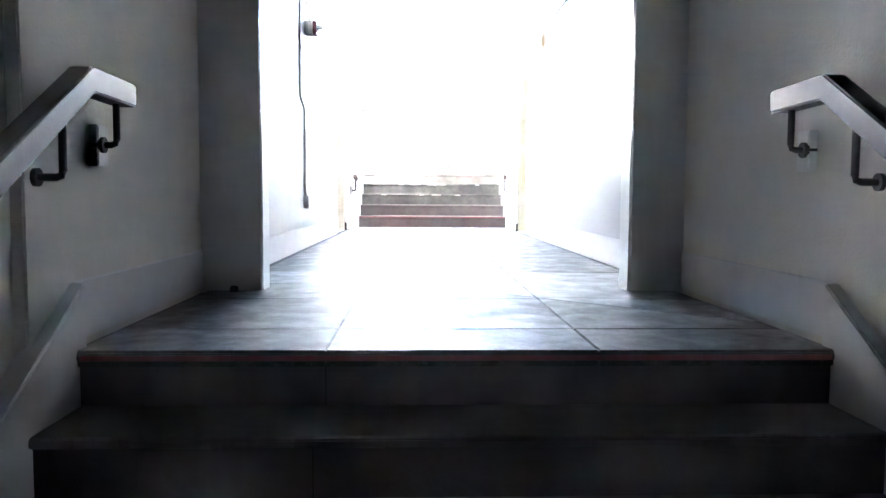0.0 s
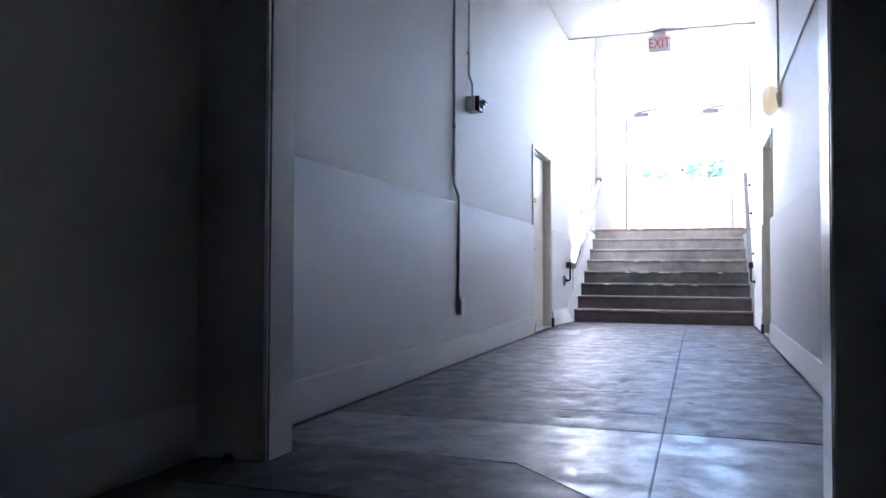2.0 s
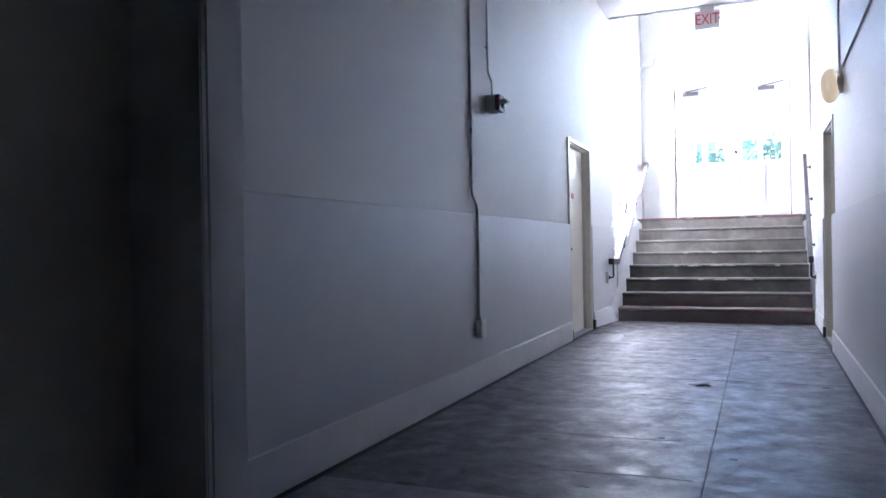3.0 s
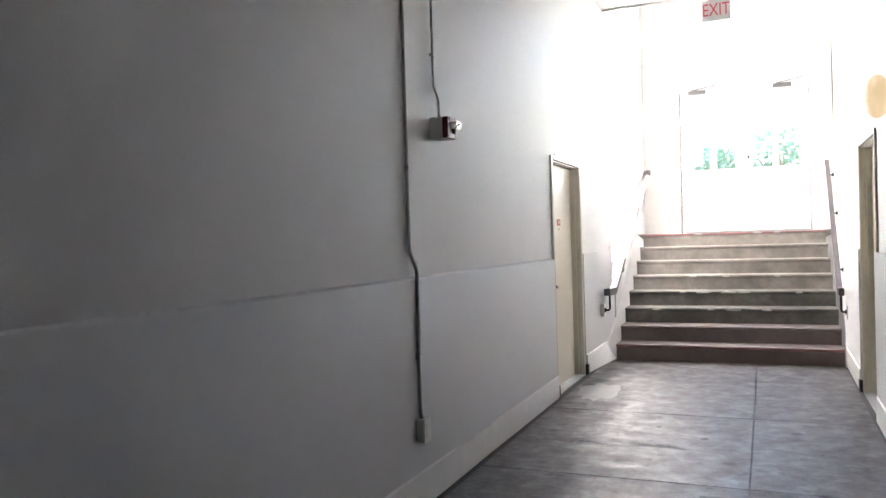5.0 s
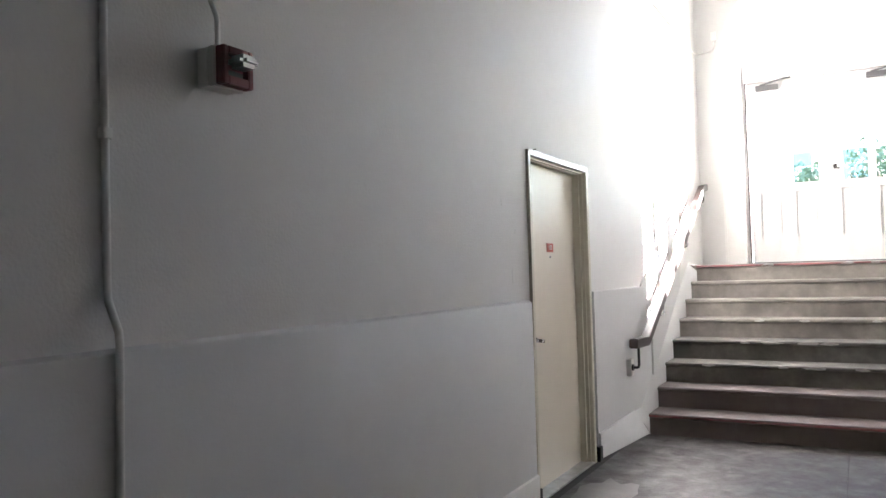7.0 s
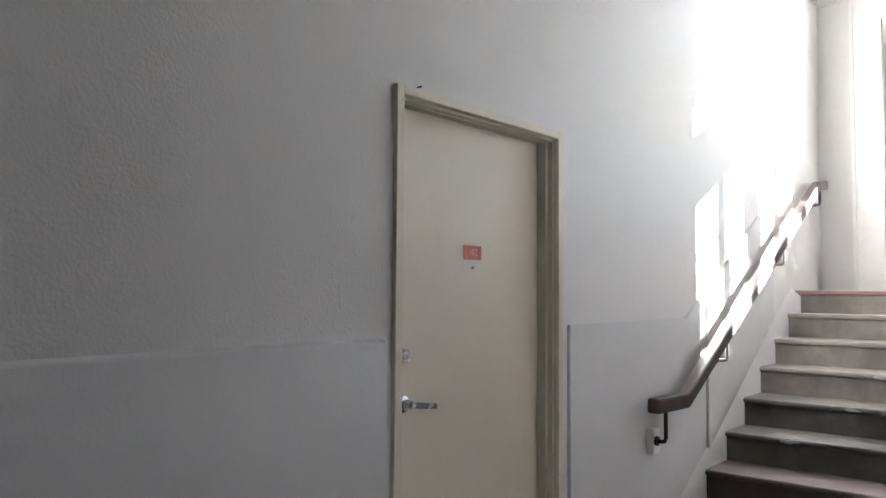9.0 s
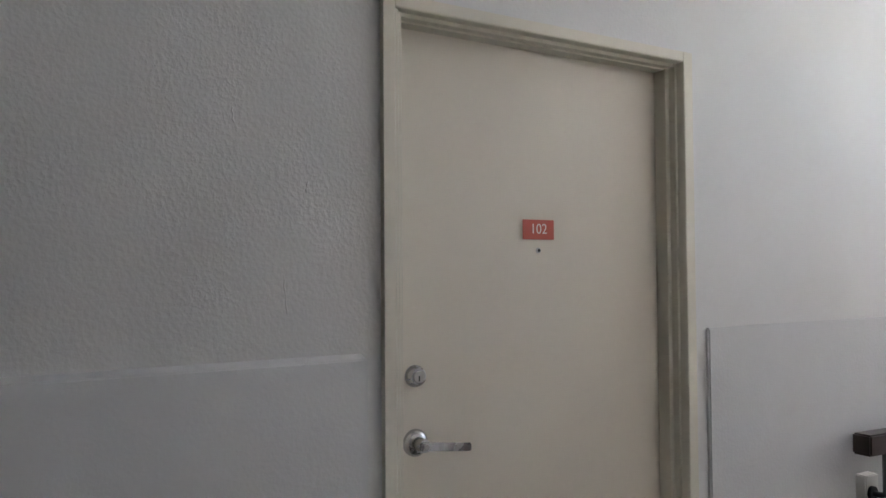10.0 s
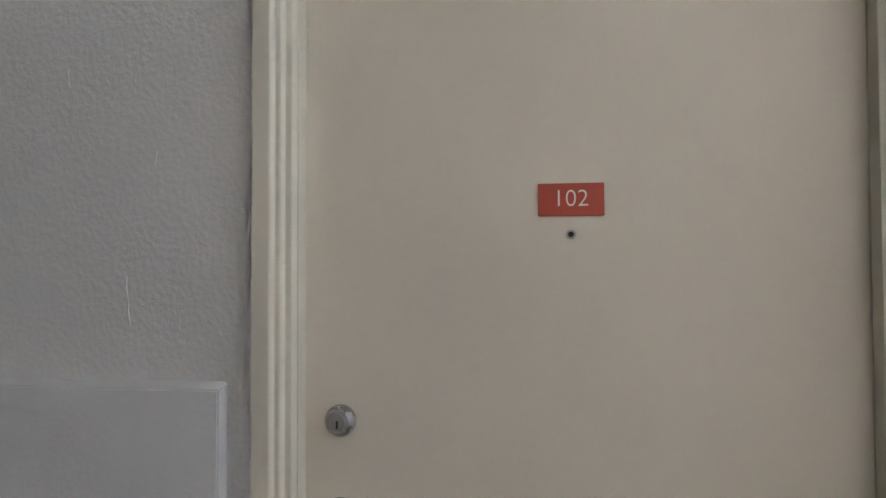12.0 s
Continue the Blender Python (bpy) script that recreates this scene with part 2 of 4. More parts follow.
def tube(bm, pts, r, seg=10, cap=True):
    """A round tube along points."""
    pts = [Vector(p) for p in pts]
    rings = []
    for i, p in enumerate(pts):
        d = (pts[min(i + 1, len(pts) - 1)] - pts[max(i - 1, 0)]).normalized()
        up = Vector((0, 0, 1)) if abs(d.z) < 0.9 else Vector((0, 1, 0))
        a = d.cross(up).normalized()
        b = a.cross(d)
        rr = r[i] if isinstance(r, (list, tuple)) else r
        rings.append([bm.verts.new(p + (a * math.cos(2 * math.pi * k / seg) + b * math.sin(2 * math.pi * k / seg)) * rr) for k in range(seg)])
    for q, w in zip(rings, rings[1:]):
        for k in range(seg):
            bm.faces.new((q[k], q[(k + 1) % seg], w[(k + 1) % seg], w[k]))
    if cap:
        bm.faces.new(rings[0][::-1])
        bm.faces.new(rings[-1])


def finish(name, bm, material, bevel=0.0, smooth=False, seg=2):
    bmesh.ops.recalc_face_normals(bm, faces=bm.faces)
    if bevel:
        sharp = [e for e in bm.edges if len(e.link_faces) == 2 and e.calc_face_angle(0) > 0.5]
        bmesh.ops.bevel(bm, geom=sharp, offset=bevel, segments=seg, affect="EDGES", clamp_overlap=True)
    me = bpy.data.meshes.new(name)
    bm.to_mesh(me)
    bm.free()
    if smooth or bevel:
        for p in me.polygons:
            p.use_smooth = True
        me.set_sharp_from_angle(angle=radians(40))
    me.materials.append(material)
    return me


def part(name, bm, material, parent, label="", bevel=0.0, smooth=False):
    ob = new(name, finish(name, bm, material, bevel, smooth))
    ob.parent = parent
    if parent:
        ob.matrix_parent_inverse = parent.matrix_basis.inverted()
    return tagged(ob, label)


def structure(name, bm, material, label, bevel=0.0):
    return tagged(new(name, finish(name, bm, material, bevel)), label, kind="structure")


def thing(name, at, label, category, group="", kind=""):
    ob = new(name)
    ob.empty_display_size = 0.1
    ob.matrix_basis = Matrix.Translation(at)
    return tagged(ob, label, category, group, kind)


def boxes(*rows):
    bm = bmesh.new()
    for r in rows:
        box(bm, *r)
    return bm


# ---- floors ----
def slab(pts, z1, material, parent, z0=None, name="slab"):
    """One cast slab with softened edges; pts: corners in plan."""
    z0 = z1 - 0.05 if z0 is None else z0
    bm = bmesh.new()
    prism(bm, pts, "z", z0, z1)
    return part(name, bm, material, parent, bevel=0.003)


G = 0.0045
floor = structure("floor", boxes((-0.6, 2.9, Y_EDGE + 0.03, Y_FLIGHT + 0.5, -0.2, -0.012)), JOINT, "dark joints between the corridor's concrete slabs")
XJ = 1.347
g = G / 2


def cell(west, east_, y0, y1):
    """Corners of a slab; west and east_: its sides, or None where it runs to the wall's foot."""
    def w(y):
        return west + g if west is not None else (-0.243 if y < Y_PORT0 else XW + 0.068)

    def e(y):
        return east_ - g if east_ is not None else (2.093 if y < Y_PORT0 else xe(y) - 0.058)
    k = g if y0 < 6 else 0.0006
    return [(w(y0), y0 + k), (e(y0), y0 + k), (e(y1), y1 - k), (w(y1), y1 - k)]


for x0, x1, y0, y1 in ((None, 0.512 + g - 0.0008, Y_EDGE, 3.99), (0.512 - g + 0.0008, XJ, Y_EDGE, 3.99), (XJ, None, Y_EDGE, 3.99),
                       (None, 0.512 + g - 0.0008, 3.99, 4.80), (0.512 - g + 0.0008, XJ, 3.99, 4.80)):
    slab(cell(x0, x1, y0, y1), 0, FLOOR, floor)
W0, W1, W2 = -0.243, XW + 0.068, 0.02
E_0, E_1 = 2.093, 1.856
slab([(W0, 4.80 + g), (XJ - g, 4.80 + g), (XJ - g, 4.853 - g), (0.873, 5.372 - g), (0.43, 5.41 - g), (W1, 5.42 - g), (W1, 5.10), (W0, 5.10)], 0, FLOOR, floor)
slab([(XJ + g, 3.99 + g), (E_0, 3.99 + g), (E_0, 4.13 - g), (XJ + g, 4.84 - g)], 0, FLOOR, floor)
slab([(W1, 5.42 + g), (0.43, 5.41 + g), (0.873, 5.372 + g), (XJ - g, 4.853 + g), (XJ - g, 6.075 - g), (W1, 6.1 - g)], 0, FLOORP, floor)
slab([(XJ + g, 4.84 + g), (E_0, 4.13 + g), (E_0, 4.80 - g), (XJ + g, 4.85)], 0, FLOORP, floor)
slab([(XJ + g, 4.85 + g), (E_0, 4.80 + g), (E_0, 5.1), (xe(5.3) - 0.058, 5.1), (xe(6) - 0.058, 6.05 - g), (XJ + g, 6.075 - g)], 0, FLOORP, floor)
for y0, y1 in ((6.075, 8.995), (8.998, 10.668), (10.671, Y_FLIGHT + 0.15)):
    slab(cell(None, XJ, y0, y1), 0, FLOOR, floor)
    slab(cell(XJ, None, y0, y1), 0, FLOOR, floor)


# ---- flights of steps ----
def step(x0, x1, y0, depth, z0, z1, parent, direction=1, material=None):
    """One step: riser and tread with a rounded, slightly overhanging nosing."""
    s = direction
    bm = bmesh.new()
    prism(bm, [(y0 + s * 0.022, z0), (y0 + s * 0.022, z1 - 0.035), (y0, z1 - 0.026), (y0, z1 - 0.008), (y0 + s * 0.008, z1),
               (y0 + s * depth, z1), (y0 + s * depth, z0)], "x", x0, x1)
    return part("step", bm, material or STEP, parent, bevel=0.003)


upper = thing("staircase", (1.0, Y_FLIGHT, 0), "worn bare concrete steps up to the double door", "staircase", kind="structure")
for i in range(8):
    last = 0.325 + 0.025 if i < 7 else Y_END - Y_FLIGHT - 7 * RUN
    # the first four steps are coloured darker, as the light falls off downwards
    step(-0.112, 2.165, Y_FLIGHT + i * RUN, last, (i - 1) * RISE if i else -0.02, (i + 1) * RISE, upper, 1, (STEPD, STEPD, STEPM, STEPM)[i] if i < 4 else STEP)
for x0, x1 in ((XW - 0.02, -0.1125), (2.1655, 2.45)):
    part("landing_edge", boxes((x0, x1, 15.76, Y_END, Z_TOP - 0.3, Z_TOP)), STEP, upper)
lower = thing("staircase", (1.0, Y_EDGE, 0), "concrete steps down from the corridor landing, darkened for shade", "staircase", kind="structure")
# STEPL darkens these steps for the shade they lie in.
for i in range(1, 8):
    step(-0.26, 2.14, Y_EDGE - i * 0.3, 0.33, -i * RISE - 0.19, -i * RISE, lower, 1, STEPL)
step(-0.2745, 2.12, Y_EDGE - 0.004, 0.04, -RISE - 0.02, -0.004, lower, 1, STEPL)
bm = bmesh.new()
box(bm, -0.8, 2.8, -1.0, Y_EDGE - 7 * 0.3 + 0.02, -8 * RISE - 0.2, -8 * RISE)
structure("floor_lower", bm, FLOOR, "dark concrete floor of the lower lobby")

# worn red paint left on the outermost nosings, and pale chips along others
for y, z, x0, x1 in ((Y_FLIGHT - 0.0015, RISE, -0.112, 2.16), (Y_FLIGHT + 7 * RUN - 0.0015, Z_TOP, -0.112, 2.16)):
    part("nosing_paint", boxes((x0, x1, y, y + 0.001, z - 0.0255, z - 0.009)), REDPAINT, upper, "worn red painted nosing edge")
part("nosing_paint", boxes((-0.22, 2.07, Y_EDGE - 0.0065, Y_EDGE - 0.005, -0.03, -0.014)), REDPAINT, lower, "worn red painted nosing edge")


def blot(bm, cx, cy, cz, rx, rz, axis, depth, rng, n=14):
    """An irregular flat patch on a face: axis y for a riser, z for a floor."""
    pts = []
    for k in range(n):
        a = 2 * math.pi * k / n
        q = rng.uniform(0.62, 1.1)
        pts.append((cx + rx * q * math.cos(a), (cz if axis == "y" else cy) + rz * q * math.sin(a)))
    if axis == "y":
        prism(bm, pts, "y", cy - depth, cy)
    else:
        prism(bm, pts, "z", cz, cz + depth)


rng = random.Random(4)
for i, spots in ((3, (0.55, 0.72, 1.0, 1.25, 1.75)), (2, (0.3, 0.9, 1.12, 1.5)), (4, (0.62, 0.95, 1.6)), (7, (0.62, 1.35, 1.55))):
    bm = bmesh.new()
    for x in spots:
        blot(bm, x + rng.uniform(-0.05, 0.05), Y_FLIGHT + i * RUN, (i + 1) * RISE - 0.017, rng.uniform(0.04, 0.12), 0.012, "y", 0.0015, rng)
    part("worn_edge", bm, CHIP, upper, "pale worn patches on the nosing")
bm = bmesh.new()
blot(bm, 0.06, 11.42, 0.0004, 0.2, 0.42, "z", 0.0012, rng, 22)
part("dried_stain", bm, STAIN, floor, "pale dried stain on the concrete")
bm = bmesh.new()
for x, y, rx, ry in ((1.17, 8.78, 0.1, 0.05), (1.05, 10.0, 0.03, 0.03), (0.72, 10.25, 0.02, 0.02), (1.62, 10.3, 0.035, 0.03), (1.75, 9.8, 0.015, 0.015), (0.35, 10.4, 0.015, 0.012),
                     (1.98, 8.9, 0.04, 0.03), (1.1, 7.2, 0.02, 0.02), (0.55, 7.0, 0.03, 0.015), (0.2, 6.1, 0.05, 0.02), (1.45, 6.9, 0.02, 0.015), (0.9, 6.3, 0.03, 0.012)):
    blot(bm, x, y, 0.0004, rx, ry, "z", 0.001, rng, 11)
part("dark_spots", bm, JOINT, floor, "small dark pits and spots")
bm = bmesh.new()
for row in (((0.45, 7.13), (0.7, 7.15), (0.95, 7.14), (1.2, 7.16)), ((0.7, 6.49), (0.9, 6.5), (1.1, 6.52), (1.3, 6.51)), ((0.3, 9.72), (0.55, 9.69), (0.8, 9.72), (0.95, 9.7)), ((0.78, 8.3), (0.9, 8.315), (1.05, 8.3)), ((0.0, 8.05), (0.1, 8.06), (0.2, 8.04))):
    for (xa, ya), (xb, yb) in zip(row, row[1:]):
        d = Vector((yb - ya, xa - xb)).normalized() * 0.002
        prism(bm, [(xa - d.x, ya - d.y), (xb - d.x, yb - d.y), (xb + d.x, yb + d.y), (xa + d.x, ya + d.y)], "z", 0.0004, 0.0013)
part("cracks", bm, JOINT, floor, "thin dark cracks in the concrete")

part("seam", boxes((0.508, 0.512, Y_EDGE + 0.0155, Y_EDGE + 0.019, -RISE, -0.04)), JOINT, lower, "dark seam in the riser")
part("seam", boxes((0.508, 0.512, Y_EDGE - 0.3 + 0.0195, Y_EDGE - 0.3 + 0.023, -2 * RISE, -RISE - 0.036)), JOINT, lower, "dark seam in the riser")

# ---- walls ----
Y0, Y1, ZD = 11.085, 12.14, 2.07          # opening of door 102
bm = boxes((XW - 0.28, XW, Y_PORT1, Y0, -0.1, Z_HALL), (XW - 0.28, XW, Y0, Y1, ZD, Z_HALL), (XW - 0.28, XW, Y1, Y_END + 0.3, -0.1, Z_HALL))
ww = structure("wall_west", bm, PLASTER, "off-white lightly stippled plaster wall with a door")
ww.data.materials.append(SMOOTH)
for p in ww.data.polygons:
    p.material_index = 1 if p.center.y > Y1 - 0.01 else 0
E0, E1 = 10.86, 11.86                     # opening of the facing door


def east(bm, y0, y1, z0, z1, inset=0.0, thick=0.28):
    """A stretch of the askew east wall; inset: how far it stands into the corridor."""
    prism(bm, [(xe(y0) - inset, y0), (xe(y1) - inset, y1), (xe(y1) + thick, y1), (xe(y0) + thick, y0)], "z", z0, z1)


bm = bmesh.new()
east(bm, Y_PORT1, E0, -0.1, Z_HALL)
east(bm, E0, E1, ZD, Z_HALL)
east(bm, E1, 13.2, -0.1, Z_HALL)
east(bm, 13.2, Y_END + 0.3, -0.1, Z_HALL)
structure("wall_east", bm, PLASTER, "off-white lightly stippled plaster wall facing door 102")

bm = bmesh.new()
prism(bm, [(XW - 0.03, 0), (XW + 0.036, 0), (XW + 0.036, 1.191), (XW + 0.034, 1.195), (XW + 0.003, 1.205), (XW - 0.03, 1.206)], "y", Y_PORT1 + 0.001, 11.018)
structure("dado_west", bm, DADO, "proud off-white dado with a soft ledge", bevel=0.003)
bm = bmesh.new()
SL = RISE / RUN
prism(bm, [(12.25, 0), (13.9, 0), (13.9, 1.213 + 0.3 * SL), (13.6, 1.213), (12.25, 1.213)], "x", XW - 0.03, XW + 0.014)
structure("dado_west_stair", bm, DADO, "proud off-white dado beside the steps", bevel=0.005)
bm = bmesh.new()
row = [(y, z, d) for y, d in ((13.901, 0.027), (15.3, 0.004)) for z in (0, 1.213 + (y - 13.6) * SL)]
near = [bm.verts.new((XW + d, y, z)) for y, z, d in row]
far = [bm.verts.new((XW - 0.03, y, z)) for y, z, d in row]
bm.faces.new((near[0], near[1], near[3], near[2]))
bm.faces.new((far[2], far[3], far[1], far[0]))
for a, b in ((0, 1), (1, 3), (3, 2), (2, 0)):
    bm.faces.new((near[b], near[a], far[a], far[b]))
bmesh.ops.recalc_face_normals(bm, faces=bm.faces)
structure("dado_west_rise", bm, DADO, "off-white dado climbing with the steps", bevel=0.005)
bm = bmesh.new()
east(bm, Y_PORT1 + 0.001, E0 - 0.07, 0, 1.213, 0.036, 0.03)
structure("dado_east", bm, DADO, "proud off-white dado with a soft ledge", bevel=0.009)
bm = bmesh.new()
east(bm, E1 + 0.07, 13.2, 0, 1.213, 0.036, 0.03)
east(bm, 13.2, 13.6, 0, 1.213, 0.036, 0.03)
structure("dado_east_stair", bm, DADO, "proud off-white dado beside the steps", bevel=0.006)

bm = bmesh.new()
lo = [bm.verts.new((xe(y) - d, y, z)) for y, z, d in ((13.601, 0, 0.026), (Y_END, 0, 0.026), (Y_END, 1.213 + (Y_END - 13.6) * SL, 0.026), (13.601, 1.213, 0.026))]
hi = [bm.verts.new((xe(y) + 0.03, y, z)) for y, z in ((13.601, 0), (Y_END, 0), (Y_END, 1.213 + (Y_END - 13.6) * SL), (13.601, 1.213))]
bm.faces.new(lo)
bm.faces.new(hi[::-1])
for k in range(4):
    bm.faces.new((lo[k], lo[(k + 1) % 4], hi[(k + 1) % 4], hi[k]))
structure("dado_east_rise", bm, DADO, "off-white dado climbing with the steps", bevel=0.005)

bm = boxes((XW + 0.0, XW + 0.046, Y_PORT1 + 0.002, 11.03, 0.006, 0.195))
structure("baseboard_west", bm, TRIMW, "white painted baseboard with a dark floor line", bevel=0.006)
bm = bmesh.new()
rows = [[bm.verts.new(c) for c in ((XW, y, 0.006), (x, y, 0.006), (x2, y, z), (XW, y, z + 0.006))]
        for y, x, x2, z in ((12.262 + (Y_FLIGHT - 12.242) * k / 10, XW + 0.03 + 0.11 * k / 10, XW + 0.027, 0.186) for k in range(11))]
for q, w in zip(rows, rows[1:]):
    for k in range(4):
        bm.faces.new((q[k], q[(k + 1) % 4], w[(k + 1) % 4], w[k]))
bm.faces.new(rows[0][::-1])
bm.faces.new(rows[-1])
structure("baseboard_west_stair", bm, DADO, "white painted base flaring out to the steps", bevel=0.004)
bm = bmesh.new()
east(bm, Y_PORT1 + 0.002, E0 - 0.075, 0.006, 0.195, 0.046, 0.0)
structure("baseboard_east", bm, TRIMW, "white painted baseboard with a dark floor line", bevel=0.006)
bm = bmesh.new()
east(bm, E1 + 0.075, Y_FLIGHT + 0.02, 0.006, 0.195, 0.046, 0.0)
structure("baseboard_east_stair", bm, TRIMW, "white painted baseboard by the steps", bevel=0.006)


def skirt(name, x_wall, x_in, yf, y_end):
    """The stair string: a white slope between the wall and the ends of the steps, following the noses from below."""
    bm = bmesh.new()
    rows = []
    for y in (yf, yf + 0.245, y_end):
        z = RISE + (y - yf) * SL
        rows.append([bm.verts.new(c) for c in ((x_wall, y, -0.05), (x_in, y, -0.05), (x_in, y, max(0.004, z - 0.25)), (x_wall, y, max(0.19, z - 0.11)))])
    for q, w in zip(rows, rows[1:]):
        for k in range(4):
            bm.faces.new((q[k], q[(k + 1) % 4], w[(k + 1) % 4], w[k]))
    bm.faces.new(rows[0][::-1])
    bm.faces.new(rows[-1])
    return structure(name, bm, DADO, "white painted skirt along the steps", bevel=0.004)


skirt("skirt_west", XW + 0.002, -0.100, Y_FLIGHT + 0.025, 15.765)
skirt("skirt_east", xe(15.6) + 0.05, 2.155, Y_FLIGHT + 0.025, 15.765)

# portal between the landing and the corridor
PX0, PX1, PZ = 0.026, 1.85, 3.1
Z_WALL = Z_HALL + 0.15
bm = bmesh.new()
prism(bm, [(-0.6, -0.1), (PX0, -0.1), (PX0, PZ), (PX1, PZ), (PX1, -0.1), (2.75, -0.1), (2.75, Z_WALL), (-0.6, Z_WALL)], "y", Y_PORT0, Y_PORT1)
structure("wall_portal", bm, PORTAL, "painted wall with a tall square opening", bevel=0.008)
bm = boxes((PX0 - 0.15, PX0 - 0.002, Y_PORT0 - 0.022, Y_PORT0 - 0.001, 0.002, PZ + 0.14))
structure("trim_portal_west", bm, PORTAL, "painted board casing beside the opening", bevel=0.005)
bm = boxes((PX1 + 0.002, PX1 + 0.15, Y_PORT0 - 0.022, Y_PORT0 - 0.001, 0.002, PZ + 0.14))
structure("trim_portal_east", bm, PORTAL, "painted board casing beside the opening", bevel=0.005)
ds = thing("door_stop", (PX0 - 0.13, Y_PORT0 - 0.05, 0), "small dark rubber door stop at the casing's foot", "door stop")
bm = bmesh.new()
tube(bm, [(PX0 - 0.13, Y_PORT0 - 0.055, 0.001), (PX0 - 0.13, Y_PORT0 - 0.055, 0.022), (PX0 - 0.13, Y_PORT0 - 0.055, 0.03)], [0.022, 0.02, 0.012], 14)
part("bumper", bm, RUBBER, ds, smooth=True)
bm = bmesh.new()
tube(bm, [(PX0 - 0.13, Y_PORT0 - 0.055, 0.03), (PX0 - 0.13, Y_PORT0 - 0.055, 0.034)], 0.006, 8)
part("screw", bm, STEEL, ds)

# landing and lower stair
for name, sx, xs in (("wall_landing_west", -1, -0.275), ("wall_landing_east", 1, 2.125)):
    a, b = sorted((xs, xs + sx * 0.3))
    a2, b2 = sorted((xs + sx * 0.035, xs + sx * 0.3))
    bm = boxes((a, b, 3.41, Y_PORT0, -1.6, 3.6), (a2, b2, -1.0, 3.41, -1.6, 3.6))
    structure(name, bm, LOBBYW, "dull cream plaster wall beside the lower steps", bevel=0.006)
    # sloping skirt and baseboard
    x_in = xs - sx * 0.045
    c, d = sorted((xs + sx * 0.03, x_in))
    s = RISE / 0.3
    bm = bmesh.new()
    prism(bm, [(3.68, 0.002), (3.68, 0.2), (1.2, 0.2 - 2.48 * s), (1.2, -1.6), (3.0, -1.6), (3.62, -0.2)], "x", c, d)
    structure("skirt_" + name[13:], bm, TRIMW, "white painted skirt along the lower steps", bevel=0.006)
    c, d = sorted((xs + sx * 0.01, xs - sx * 0.007))
    structure("baseboard_landing_" + name[13:], boxes((c, d, 3.69, Y_PORT0, 0.014, 0.2)), TRIMW, "white painted landing baseboard", bevel=0.004)
structure("ceiling_landing", boxes((-0.6, 2.5, -1.0, Y_PORT0, 3.6, 3.75)), LOBBYC, "plain painted landing ceiling")
# Unseen closing wall, set near to bounce light onto the portal casing.
structure("wall_south", boxes((-0.8, 2.8, -1.2, -1.0, -1.6, 3.6)), LOBBYW, "plain unseen plaster wall behind the lower lobby, bouncing light back")

# ceilings
structure("ceiling", boxes((XW - 0.28, 2.75, Y_PORT1, Y_HALL, Z_CEIL, Z_HALL + 0.15)), CEIL, "plain white corridor ceiling")
structure("ceiling_stair_hall", boxes((XW - 0.28, 2.75, Y_HALL, Y_END + 0.3, Z_HALL, Z_HALL + 0.15)), CEIL, "plain white ceiling over the upper steps")

# end wall with an arched opening
DX0, DX1 = 0.275, 2.095
DXC, DR = (DX0 + DX1) / 2, (DX1 - DX0) / 2
Z_SPRING = 3.86
bm = bmesh.new()
x0, x1 = XW - 0.28, 2.75
arc = [(DXC - DR * math.cos(math.pi * k / 32), Z_SPRING + DR * 0.98 * math.sin(math.pi * k / 32)) for k in range(33)]
box(bm, x0, DX0, Y_END, Y_END + 0.3, 0, Z_SPRING)
box(bm, DX1, x1, Y_END, Y_END + 0.3, 0, Z_SPRING)
prism(bm, [(x0, Z_SPRING)] + arc[:17] + [(DXC, Z_HALL + 0.1), (x0, Z_HALL + 0.1)], "y", Y_END, Y_END + 0.3)
prism(bm, [(DXC, Z_HALL + 0.1)] + arc[16:] + [(x1, Z_SPRING), (x1, Z_HALL + 0.1)], "y", Y_END, Y_END + 0.3)
structure("wall_north", bm, PLASTER, "white end wall with an arched doorway")

# casing round the arch
bm = bmesh.new()
outer = [(DXC - (DR + 0.22) * math.cos(math.pi * k / 32), Z_SPRING + (DR * 0.98 + 0.22) * math.sin(math.pi * k / 32)) for k in range(33)]
ring_in = [(DX0, Z_TOP)] + arc + [(DX1, Z_TOP)]
ring_out = [(DX0 - 0.22, Z_TOP)] + outer + [(DX1 + 0.22, Z_TOP)]
for k in range(len(ring_in) - 1):
    prism(bm, [ring_in[k], ring_in[k + 1], ring_out[k + 1], ring_out[k]], "y", Y_END - 0.035, Y_END - 0.001)
mid = [(DXC - (DR + 0.1) * math.cos(math.pi * k / 32), Z_SPRING + (DR * 0.98 + 0.1) * math.sin(math.pi * k / 32)) for k in range(33)]
mid = [(DX0 - 0.1, Z_TOP)] + mid + [(DX1 + 0.1, Z_TOP)]
rim = [(DXC - (DR + 0.25) * math.cos(math.pi * k / 32), Z_SPRING + (DR * 0.98 + 0.25) * math.sin(math.pi * k / 32)) for k in range(33)]
rim = [(DX0 - 0.25, Z_TOP)] + rim + [(DX1 + 0.25, Z_TOP)]
for k in range(len(mid) - 1):
    prism(bm, [ring_in[k], ring_in[k + 1], mid[k + 1], mid[k]], "y", Y_END - 0.052, Y_END - 0.036)
    prism(bm, [ring_out[k], ring_out[k + 1], rim[k + 1], rim[k]], "y", Y_END - 0.05, Y_END - 0.001)
structure("trim_arch", bm, TRIMW, "white painted arched door casing")

